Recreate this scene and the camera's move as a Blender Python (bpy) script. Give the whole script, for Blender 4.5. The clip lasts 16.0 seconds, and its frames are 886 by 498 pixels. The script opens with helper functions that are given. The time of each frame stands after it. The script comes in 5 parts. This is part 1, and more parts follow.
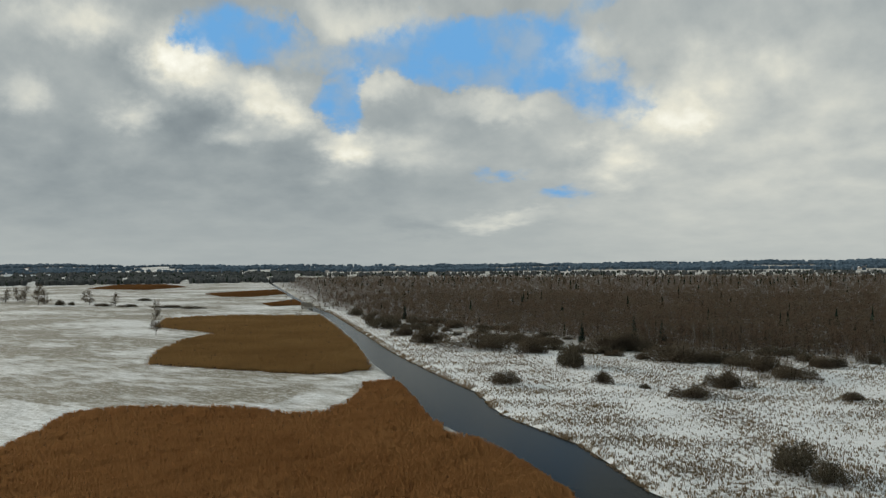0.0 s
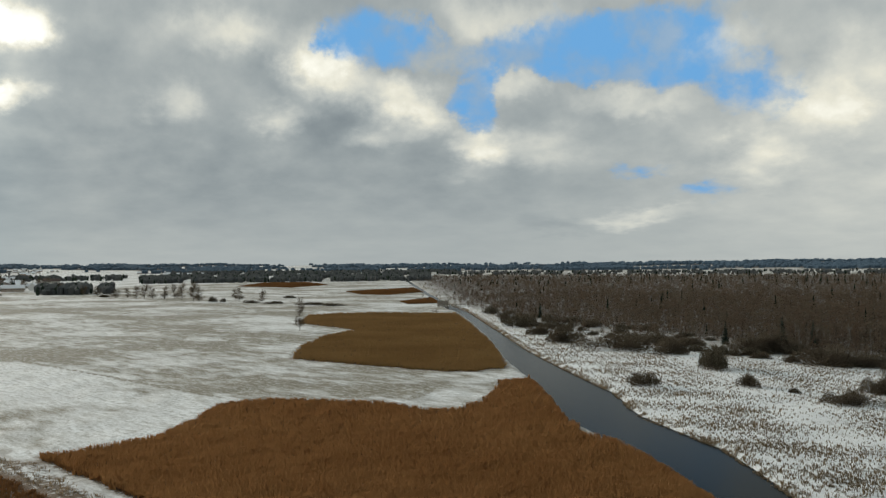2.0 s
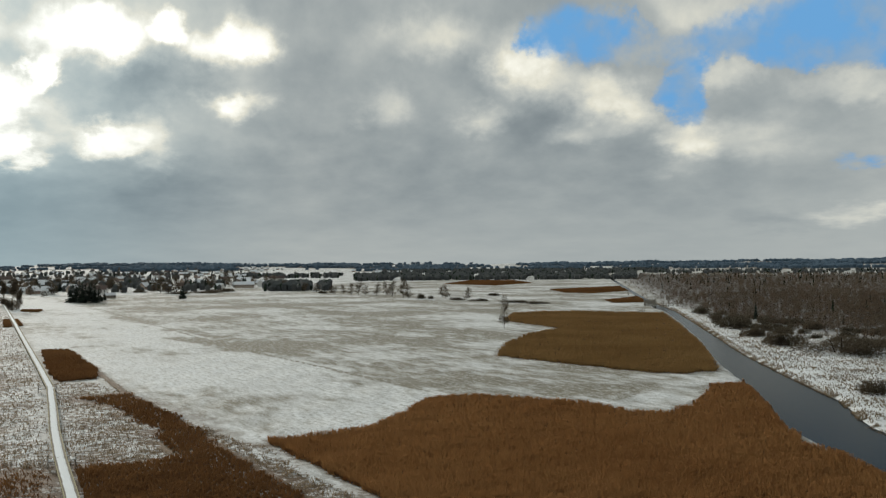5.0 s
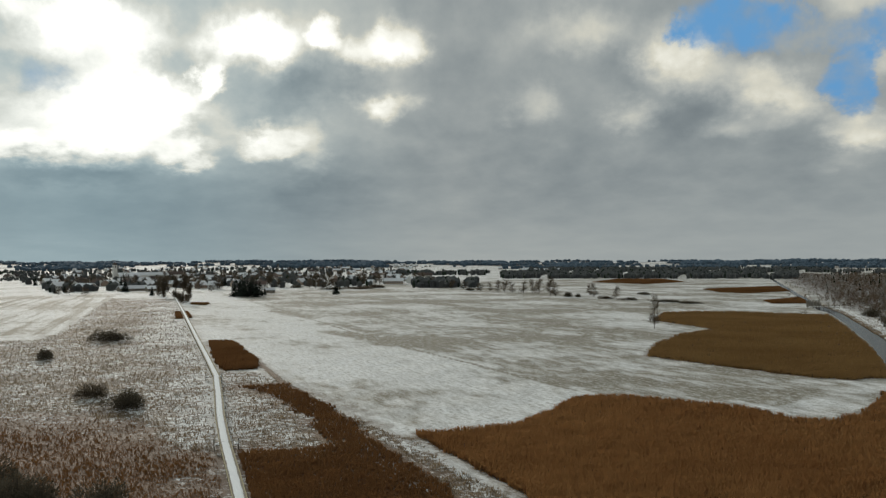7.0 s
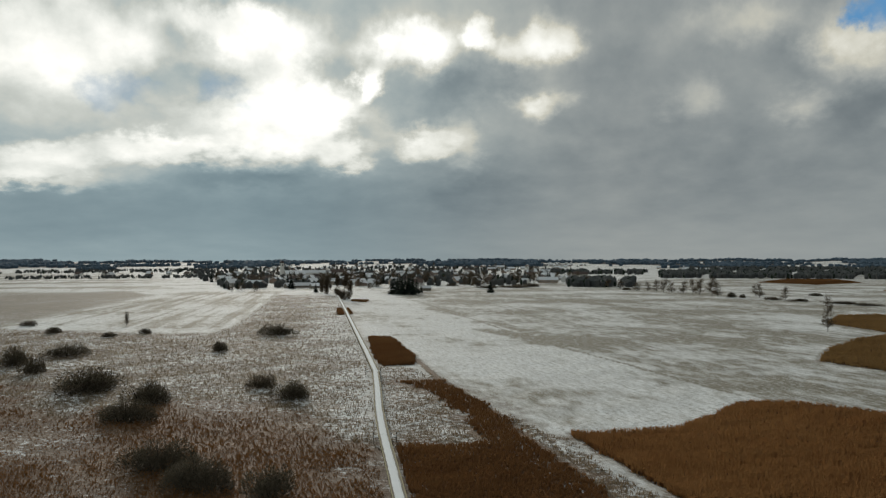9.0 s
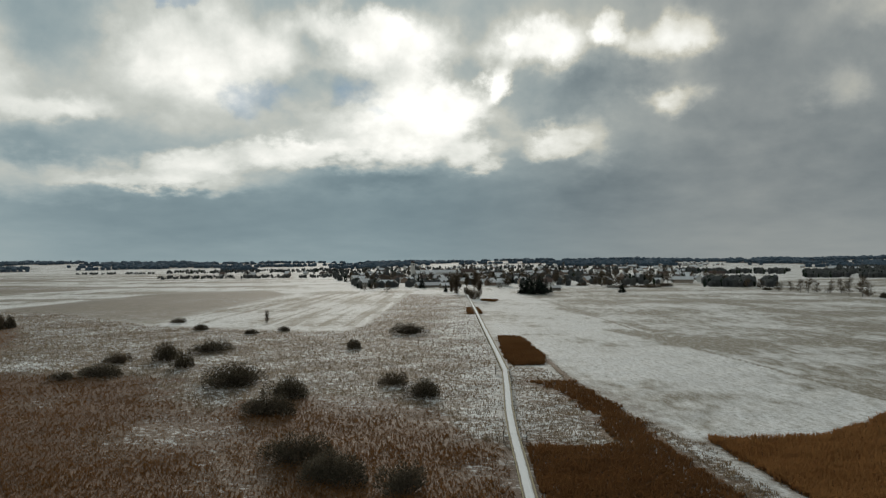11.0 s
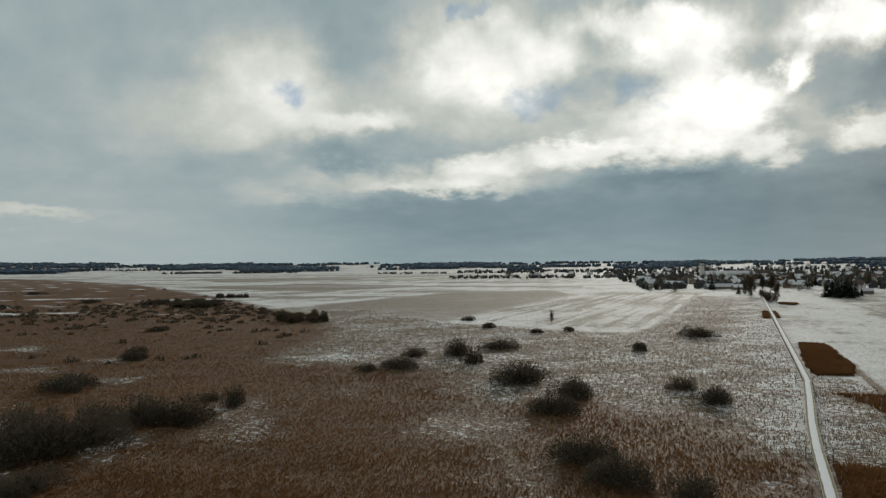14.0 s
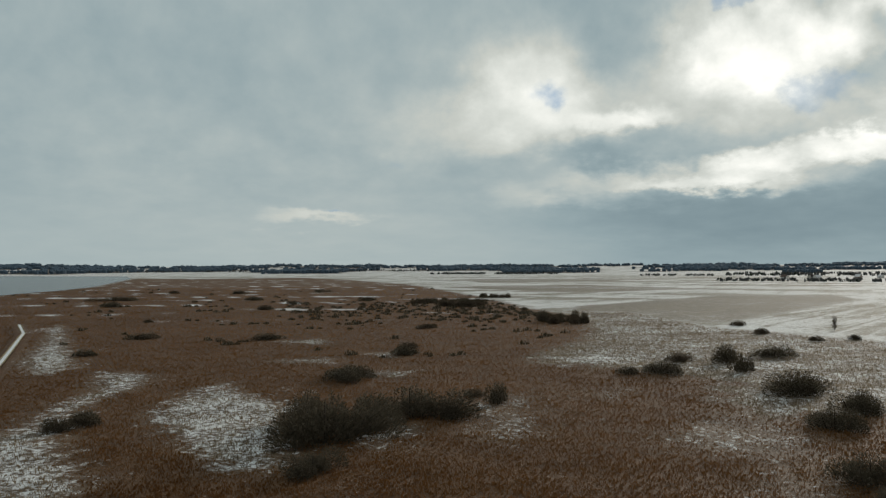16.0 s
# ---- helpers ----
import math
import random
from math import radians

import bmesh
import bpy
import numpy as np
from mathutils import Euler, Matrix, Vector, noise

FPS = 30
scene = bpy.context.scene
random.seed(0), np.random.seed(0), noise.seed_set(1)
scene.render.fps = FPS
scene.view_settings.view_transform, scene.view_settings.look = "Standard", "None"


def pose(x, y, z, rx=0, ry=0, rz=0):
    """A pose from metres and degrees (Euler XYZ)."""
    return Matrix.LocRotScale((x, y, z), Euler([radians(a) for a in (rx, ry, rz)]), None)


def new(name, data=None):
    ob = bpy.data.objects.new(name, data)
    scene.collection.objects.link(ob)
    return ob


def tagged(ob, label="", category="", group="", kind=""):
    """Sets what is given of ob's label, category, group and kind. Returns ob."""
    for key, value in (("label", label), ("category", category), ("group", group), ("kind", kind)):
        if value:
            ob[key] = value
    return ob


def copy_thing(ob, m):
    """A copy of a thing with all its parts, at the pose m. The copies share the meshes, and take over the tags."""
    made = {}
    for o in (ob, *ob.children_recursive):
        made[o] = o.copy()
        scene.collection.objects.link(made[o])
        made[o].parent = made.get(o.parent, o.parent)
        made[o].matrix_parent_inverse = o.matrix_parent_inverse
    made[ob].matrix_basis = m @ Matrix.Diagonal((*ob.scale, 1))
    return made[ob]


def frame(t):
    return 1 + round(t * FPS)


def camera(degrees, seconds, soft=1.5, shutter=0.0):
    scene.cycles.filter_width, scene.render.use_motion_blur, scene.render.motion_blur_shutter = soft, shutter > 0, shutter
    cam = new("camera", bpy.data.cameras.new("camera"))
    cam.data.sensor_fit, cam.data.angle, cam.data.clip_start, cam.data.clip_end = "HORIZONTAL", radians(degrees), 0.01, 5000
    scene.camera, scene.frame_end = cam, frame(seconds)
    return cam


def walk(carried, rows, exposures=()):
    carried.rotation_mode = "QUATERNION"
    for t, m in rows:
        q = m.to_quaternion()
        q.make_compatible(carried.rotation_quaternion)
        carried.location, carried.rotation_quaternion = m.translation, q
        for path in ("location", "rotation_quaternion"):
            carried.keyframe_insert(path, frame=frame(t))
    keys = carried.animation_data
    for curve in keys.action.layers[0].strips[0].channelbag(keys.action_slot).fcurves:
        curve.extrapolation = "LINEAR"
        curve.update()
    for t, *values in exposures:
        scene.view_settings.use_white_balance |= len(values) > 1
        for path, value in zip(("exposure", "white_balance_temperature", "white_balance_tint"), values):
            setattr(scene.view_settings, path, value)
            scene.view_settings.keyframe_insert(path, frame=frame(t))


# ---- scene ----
cam = camera(55.2, 16.0, soft=1.35)

# the flight: seconds, x, y, z, yaw, pitch, roll
PATH = (
    (0, 0.0, 0.0, 30.05, 0.00, 1.00, 0.38), (0.5, 0.0, 0.0, 30.04, 1.74, 0.98, 0.38), (1, 0.0, 0.0, 30.03, 3.98, 0.99, 0.40),
    (1.5, 0.0, 0.0, 30.02, 6.57, 0.98, 0.40), (2, 0.0, 0.0, 30.03, 9.11, 0.96, 0.44), (2.5, 0.0, 0.0, 30.03, 11.57, 0.92, 0.45),
    (3, 0.0, 0.0, 30.06, 13.82, 0.94, 0.43), (5.5, 0.0, 0.0, 30.08, 25.18, 0.89, 0.45), (6, 0.0, 0.0, 30.03, 27.62, 0.84, 0.36),
    (6.5, 0.0, 0.0, 30.02, 30.12, 0.86, 0.30), (7, 0.0, 0.0, 30.00, 32.70, 0.84, 0.22), (7.5, 0.0, 0.0, 29.95, 35.32, 0.78, 0.16),
    (8, 0.0, 0.0, 29.93, 37.98, 0.76, 0.15), (8.5, 0.0, 0.0, 29.92, 40.56, 0.77, 0.13), (9, 0.0, 0.0, 29.92, 43.11, 0.79, 0.12),
    (9.5, 0.0, 0.0, 29.90, 45.64, 0.78, 0.15), (10, 0.0, 0.0, 29.87, 48.21, 0.77, 0.21), (12.5, 0.0, 0.0, 29.90, 58.31, 0.86, 0.43),
    (13, 0.0, 0.0, 29.94, 62.18, 0.87, 0.41), (13.5, 0.0, 0.0, 29.99, 66.47, 0.93, 0.37), (14, 0.0, 0.0, 30.01, 70.85, 0.93, 0.34),
    (14.5, 0.0, 0.0, 30.08, 75.28, 0.94, 0.30), (15, 0.0, 0.0, 30.06, 79.76, 0.99, 0.16), (15.5, 0.0, 0.0, 30.09, 84.08, 1.06, 0.11),
    (16, 0.0, 0.0, 30.03, 88.32, 1.08, 0.16))
walk(cam, [(t, pose(x, y, z, 90 + p, r, w)) for t, x, y, z, w, p, r in PATH],
     exposures=[(0.0, 0.48), (3.0, 0.5), (6.0, 0.32), (8.0, 0.1), (10.0, -0.05), (13.0, -0.12), (16.0, 0.06)])

# ---- light: a low winter sun behind broken cloud ----
SUN_AZ, SUN_EL = 56.4, 12.5          # degrees left of the first heading, degrees up
sun_way = Vector((-math.sin(radians(SUN_AZ)) * math.cos(radians(SUN_EL)), math.cos(radians(SUN_AZ)) * math.cos(radians(SUN_EL)), math.sin(radians(SUN_EL))))
lamp = bpy.data.lights.new("sun", "SUN")
lamp.energy, lamp.angle, lamp.color = 1.9, radians(14), (1.0, 0.93, 0.82)
sun = new("sun", lamp)
sun.matrix_world = Matrix.Translation((0, 0, 400)) @ (-sun_way).to_track_quat("-Z", "Y").to_matrix().to_4x4()

world = bpy.data.worlds.new("winter_sky")
scene.world = world
world.use_nodes = True
wt = world.node_tree
wt.nodes.clear()


def wnode(kind, **sets):
    n = wt.nodes.new(kind)
    for k, v in sets.items():
        setattr(n, k, v)
    return n


def plug(tree, sock, v):
    if isinstance(v, bpy.types.NodeSocket):
        tree.links.new(v, sock)
    else:
        sock.default_value = v


def wmath(op, a, b=0.0, c=0.0, clamp=False):
    n = wnode("ShaderNodeMath", operation=op, use_clamp=clamp)
    plug(wt, n.inputs[0], a), plug(wt, n.inputs[1], b), plug(wt, n.inputs[2], c)
    return n.outputs[0]


def wstep(v, lo, hi, a=0.0, b=1.0):
    n = wnode("ShaderNodeMapRange", interpolation_type="SMOOTHSTEP")
    plug(wt, n.inputs[0], v)
    n.inputs[1].default_value, n.inputs[2].default_value, n.inputs[3].default_value, n.inputs[4].default_value = lo, hi, a, b
    return n.outputs[0]


def wmix(f, a, b):
    n = wnode("ShaderNodeMix", data_type="RGBA")
    plug(wt, n.inputs[0], f), plug(wt, n.inputs[6], a), plug(wt, n.inputs[7], b)
    return n.outputs[2]


def wnoise(vec, scale, detail, rough=0.5, lac=2.0, col=False):
    n = wnode("ShaderNodeTexNoise")
    plug(wt, n.inputs["Vector"], vec)
    n.inputs["Scale"].default_value, n.inputs["Detail"].default_value, n.inputs["Roughness"].default_value, n.inputs["Lacunarity"].default_value = scale, detail, rough, lac
    return n.outputs[1 if col else 0]


def wcomb(x, y, z=0.0):
    n = wnode("ShaderNodeCombineXYZ")
    plug(wt, n.inputs[0], x), plug(wt, n.inputs[1], y), plug(wt, n.inputs[2], z)
    return n.outputs[0]


way = wnode("ShaderNodeTexCoord").outputs["Generated"]
sep = wnode("ShaderNodeSeparateXYZ")
wt.links.new(way, sep.inputs[0])
wx, wy, wz = sep.outputs
azimuth = wmath("MULTIPLY", wmath("ARCTAN2", wmath("MULTIPLY", wx, -1.0), wy), 57.2958 / 0.671)
height = wmath("MULTIPLY", wmath("ARCSINE", wz), 57.2958 * 1.5)
# cloud texture, finer and flatter towards the horizon
rise = wmath("MULTIPLY", wmath("LOGARITHM", wmath("ADD", wmath("MAXIMUM", height, -1.0), 4.0), 2.71828), 25.0)
sheet = wcomb(azimuth, rise, 0.7)
billow = wnoise(sheet, 0.07, 6.0, 0.54)
fine = wnoise(sheet, 0.24, 5.0, 0.54)
bend = wnode("ShaderNodeVectorMath", operation="MULTIPLY_ADD")
wt.links.new(wnoise(sheet, 0.17, 6.0, 0.60, 2.0, True), bend.inputs[0])
bend.inputs[1].default_value = (9.0, 6.0, 0.0)
flat = wcomb(azimuth, height, 0.0)
shifted = wnode("ShaderNodeVectorMath", operation="ADD")
wt.links.new(flat, shifted.inputs[0])
shifted.inputs[1].default_value = (-4.5, -3.0, 0.0)
wt.links.new(shifted.outputs[0], bend.inputs[2])
spot = bend.outputs[0]
gap, glow = [], []


def puff(into, az, el, w, h, amount):
    """One soft cell of the cloud field: its bearing, height, half-widths (degrees) and weight."""
    m = wnode("ShaderNodeMapping")
    wt.links.new(spot, m.inputs[0])
    m.inputs[1].default_value, m.inputs[3].default_value = (-az / w, -el / h, 0), (1 / w, 1 / h, 0)
    g = wnode("ShaderNodeTexGradient", gradient_type="SPHERICAL")
    wt.links.new(m.outputs[0], g.inputs[0])
    last = into[-1] if into else 0.0
    into.append(wmath("MULTIPLY_ADD", wstep(g.outputs[1], 0.0, 1.0), amount, last))


puff(gap, 1.2, 21.0, 23.5, 5.4, 1.76); puff(gap, 20.3, 22.4, 7.8, 5.0, 1.62); puff(gap, 9.9, 16.0, 4.6, 4.3, 2.03)
puff(gap, -6.2, 20.4, 15.0, 6.1, 1.35); puff(gap, -12.4, 17.7, 9.3, 3.9, 0.94); puff(gap, -17.6, 15.3, 5.0, 2.9, 0.94)
puff(gap, -11.4, 6.5, 5.7, 1.7, 0.55); puff(gap, -6.4, 9.5, 5.0, 1.1, 0.61); puff(gap, -15.8, 25.0, 4.3, 2.1, 1.08)
puff(gap, 11.4, 24.1, 10.7, 3.6, -0.86); puff(gap, -3.4, 24.5, 9.3, 3.0, -0.52); puff(gap, 6.1, 17.5, 5.0, 2.9, -1.12)
puff(gap, 25.3, 20.8, 6.1, 5.4, -0.90); puff(gap, 16.5, 16.4, 7.1, 4.7, -1.12); puff(gap, -5.0, 15.7, 11.4, 3.6, -0.83)
puff(gap, 19.8, 15.5, 4.3, 4.3, -0.45); puff(gap, 2.4, 15.8, 4.3, 2.1, -0.45); puff(gap, 95.0, 15.3, 6.4, 2.3, 1.00)
puff(gap, 86.1, 16.9, 3.6, 2.5, 0.90); puff(gap, 84.2, 14.4, 2.9, 1.3, 0.80); puff(gap, 121.3, 17.1, 3.2, 2.0, 0.80)
puff(gap, 122.1, 16.0, 3.2, 1.6, 0.80); puff(gap, 135.2, 10.8, 2.9, 2.1, 0.45); puff(gap, 141.5, 5.7, 3.6, 0.6, 0.40)
puff(gap, 95.8, 16.2, 5.7, 2.3, 0.80); puff(gap, 102.8, 25.3, 3.6, 1.1, 1.00); puff(gap, 24.2, 21.6, 4.3, 4.3, 1.35)
puff(glow, 25.4, 19.7, 5.8, 5.4, 0.99); puff(glow, 18.6, 17.0, 6.2, 3.1, 0.95); puff(glow, 15.3, 14.5, 4.7, 3.0, 0.87)
puff(glow, 20.1, 12.5, 4.7, 1.9, 0.68); puff(glow, 10.2, 11.7, 4.3, 3.1, 0.95); puff(glow, 6.4, 17.7, 4.7, 2.3, 0.78)
puff(glow, -4.4, 15.8, 8.6, 2.2, 0.68); puff(glow, -12.5, 20.6, 5.4, 3.5, 0.68); puff(glow, -23.1, 14.5, 5.4, 4.7, 0.74)
puff(glow, -17.0, 10.0, 5.4, 3.9, 0.68); puff(glow, -28.8, 18.1, 9.3, 4.7, 0.52); puff(glow, 29.8, 14.5, 4.3, 2.5, 0.74)
puff(glow, 40.4, 15.6, 3.9, 2.7, 0.61); puff(glow, 35.1, 22.5, 8.6, 3.1, 0.78); puff(glow, 4.7, 11.5, 8.6, 3.1, 0.57)
puff(glow, -5.4, 4.2, 7.8, 1.4, 0.52); puff(glow, 8.2, 24.0, 12.4, 3.1, 0.68); puff(glow, -33.4, 10.7, 32.7, 14.8, 0.40)
puff(glow, 10.2, 8.7, 4.7, 1.6, 0.37); puff(glow, 52.7, 22.2, 4.3, 2.7, 1.18); puff(glow, 62.1, 11.6, 3.1, 3.9, 0.78)
puff(glow, 55.4, 15.7, 6.2, 2.2, 0.45); puff(glow, 60.0, 22.5, 2.3, 1.9, 1.76); puff(glow, 66.1, 21.2, 7.0, 3.5, 1.35)
puff(glow, 86.1, 21.6, 13.2, 4.7, 1.57); puff(glow, 61.6, 19.7, 25.7, 10.1, 0.52); puff(glow, 78.9, 16.9, 9.3, 8.6, 1.35)
puff(glow, 54.2, 15.5, 5.1, 1.7, 0.95); puff(glow, 79.7, 13.4, 13.2, 4.7, 2.00); puff(glow, 74.1, 10.8, 3.9, 1.7, 2.00)
puff(glow, 91.7, 10.9, 8.6, 2.2, 2.00); puff(glow, 98.7, 19.4, 10.1, 6.6, 0.86); puff(glow, 83.9, 22.4, 5.4, 3.3, 1.46)
puff(glow, 71.3, 17.6, 2.3, 2.8, 2.00); puff(glow, 66.2, 11.9, 4.3, 2.2, 2.00); puff(glow, 55.3, 21.3, 5.8, 2.5, 1.46)
puff(glow, 68.4, 21.6, 6.2, 3.5, 1.10); puff(glow, 101.2, 10.0, 7.0, 1.9, 1.57); puff(glow, 105.7, 7.8, 10.1, 1.4, 1.23)
puff(glow, 88.4, 7.3, 29.6, 12.4, 0.74); puff(glow, 121.3, 17.1, 11.7, 10.1, 0.52); puff(glow, 100.3, 21.6, 13.2, 7.8, 0.80)
puff(glow, 85.5, 22.4, 6.2, 3.5, 0.95); puff(glow, 104.5, 8.7, 17.1, 2.3, 0.80); puff(glow, 104.2, 17.9, 11.7, 8.6, 0.63)
puff(glow, 103.6, 19.5, 14.8, 9.3, 0.45); puff(glow, 113.3, 14.1, 7.0, 1.9, 0.95); puff(glow, 122.4, 18.5, 9.3, 6.2, 0.37)
puff(glow, 125.0, 13.7, 20.2, 5.4, 0.45); puff(glow, 144.0, 5.0, 8.6, 1.4, 0.52); puff(glow, 158.0, 8.9, 38.9, 15.6, 0.28)
puff(glow, 116.8, 7.5, 15.6, 3.1, 0.63); puff(glow, 33.1, 10.0, 25.7, 10.1, -0.20); puff(glow, 30.2, 19.3, 6.2, 5.1, -0.46)
puff(glow, 24.5, 14.6, 5.4, 3.9, -0.38); puff(glow, 0.8, 3.8, 7.0, 1.7, -0.23); puff(glow, 36.1, 18.4, 5.4, 3.9, -0.23)
puff(glow, 12.4, 7.6, 15.6, 4.7, -0.17); puff(glow, 60.3, 18.9, 7.0, 4.3, -0.46); puff(glow, 48.8, 19.4, 5.4, 4.7, -0.30)
puff(glow, 46.8, 20.0, 14.0, 6.2, -0.11); puff(glow, 84.6, 9.0, 12.4, 3.1, -0.77); puff(glow, 61.3, 7.5, 9.3, 4.7, -0.30)
puff(glow, 111.7, 20.9, 10.1, 5.8, -0.23); puff(glow, 63.3, 17.7, 11.7, 5.8, -0.90); puff(glow, 74.7, 18.4, 4.7, 3.7, -0.91)
puff(glow, 96.3, 5.5, 37.3, 6.2, -0.46); puff(glow, 46.1, 10.6, 23.3, 10.9, -0.17); puff(glow, 73.0, 13.3, 3.9, 1.6, -0.91)
puff(glow, 76.3, 7.5, 23.3, 4.7, -0.17); puff(glow, 88.3, 21.1, 7.0, 1.9, -0.91); puff(glow, 111.6, 21.2, 13.2, 6.2, -0.08)
puff(glow, 117.3, 10.7, 6.2, 2.5, -0.38); puff(glow, 144.1, 16.2, 20.2, 9.3, -0.05); puff(glow, 114.7, 20.2, 12.4, 5.4, -0.14)
puff(glow, 77.3, 3.9, 32.1, 7.9, -0.20); puff(glow, 165.8, 9, 37, 18.6, -0.22); puff(glow, 85.3, 3.4, 28.5, 5.7, -0.08)
puff(glow, 119.3, 17.9, 18.5, 10.7, 0.35); puff(glow, 25.1, 20.5, 6.4, 5.4, 0.45); puff(glow, 17.0, 15.6, 7.8, 4.3, 0.40)
puff(glow, -22.2, 15.1, 9.3, 6.4, 0.25); puff(glow, 10.4, 11.8, 6.4, 2.9, 0.30); puff(glow, 36.4, 19.1, 21.4, 8.6, 0.22)
puff(glow, -15.2, 8.4, 14.2, 8.6, 0.12)
# brightness of the cloud: base by bearing, cells, billows
base = wmath("ADD", wstep(azimuth, 25.0, -30.0, 0.325, 0.385), wmath("ADD", wstep(azimuth, 32.0, 62.0, 0.0, -0.045), wstep(azimuth, 98.0, 135.0, 0.0, 0.085)))
low = wstep(height, 9.0, 0.0, 0.0, 0.03)
near_sun = wnode("ShaderNodeVectorMath", operation="DOT_PRODUCT")
wt.links.new(way, near_sun.inputs[0])
near_sun.inputs[1].default_value = sun_way
halo = wstep(near_sun.outputs["Value"], 0.91, 1.0, 0.0, 1.0)
cells = wmath("SMOOTH_MIN", wmath("MULTIPLY", glow[-1], 0.93), 1.30, 1.0)
stir = wmath("MULTIPLY_ADD", wmath("ABSOLUTE", cells), 0.55, wstep(height, 1.0, 12.0, 0.25, 0.8))
stir = wmath("MULTIPLY", stir, wstep(azimuth, 92.0, 122.0, 1.0, 0.62))
stops = wmath("MULTIPLY_ADD", wmath("SUBTRACT", billow, 0.5), stir, cells)
stops = wmath("MULTIPLY_ADD", wmath("SUBTRACT", fine, 0.5), wmath("MULTIPLY", stir, 0.9), stops)
stops = wmath("MULTIPLY_ADD", wmath("MULTIPLY", halo, wstep(height, 5.0, 14.0)), 0.65, stops)
bright = wmath("MULTIPLY", wmath("ADD", base, low), wmath("POWER", 2.0, stops))
bright = wmath("MULTIPLY", bright, wmath("MULTIPLY", wstep(azimuth, 15.0, 58.0, 0.84, 1.0), wstep(azimuth, 95.0, 122.0, 1.0, 1.12)))


def tones(dark, mid_tone, warm_tone):
    ramp = wnode("ShaderNodeValToRGB")
    wt.links.new(bright, ramp.inputs[0])
    e = ramp.color_ramp.elements
    e[0].position, e[0].color = 0.18, (*dark, 1)
    e[1].position, e[1].color = 1.0, (0.99, 0.99, 0.93, 1)
    e.new(0.36).color = (*mid_tone, 1)
    e.new(0.56).color = (*warm_tone, 1)
    return ramp.outputs[0]


tone = wmix(wstep(azimuth, 45.0, 85.0), tones((0.84, 0.99, 1.06), (0.94, 1.0, 0.965), (1.0, 0.982, 0.84)), tones((0.66, 0.96, 1.11), (0.78, 1.0, 1.06), (0.95, 1.0, 0.93)))
cloud = wnode("ShaderNodeVectorMath", operation="SCALE")
wt.links.new(tone, cloud.inputs[0])
wt.links.new(bright, cloud.inputs["Scale"])
air = wnode("ShaderNodeTexSky", sky_type="NISHITA", sun_disc=False, sun_elevation=radians(SUN_EL), sun_rotation=radians(-SUN_AZ))
blue = wnode("ShaderNodeVectorMath", operation="SCALE")
deep = wnode("ShaderNodeVectorMath", operation="MULTIPLY")
wt.links.new(air.outputs[0], deep.inputs[0])
deep.inputs[1].default_value = (0.42, 0.74, 1.0)
wt.links.new(deep.outputs[0], blue.inputs[0])
blue.inputs["Scale"].default_value = 0.14
capped = wnode("ShaderNodeVectorMath", operation="MINIMUM")
wt.links.new(blue.outputs[0], capped.inputs[0])
capped.inputs[1].default_value = (0.11, 0.28, 0.51)
open_sky = wstep(wmath("MULTIPLY_ADD", wmath("SUBTRACT", billow, 0.5), -2.0, wmath("MULTIPLY_ADD", wmath("SUBTRACT", fine, 0.5), -2.0, gap[-1])), 0.05, 1.25)
open_sky = wmath("MULTIPLY", open_sky, wmath("MULTIPLY", wstep(gap[-1], 0.05, 0.45), wstep(fine, 0.66, 0.36, 0.50, 1.0)))
open_sky = wmath("MULTIPLY", open_sky, wstep(azimuth, 50.0, 75.0, 1.0, 0.32))
open_sky = wmath("MULTIPLY", open_sky, wstep(azimuth, 100.0, 112.0, 1.0, 2.0), clamp=True)
sky = wmix(open_sky, cloud.outputs[0], capped.outputs[0])
back = wnode("ShaderNodeBackground")
wt.links.new(sky, back.inputs[0])
back.inputs[1].default_value = 1.0
wt.links.new(back.outputs[0], wnode("ShaderNodeOutputWorld").inputs[0])

# ---- materials ----


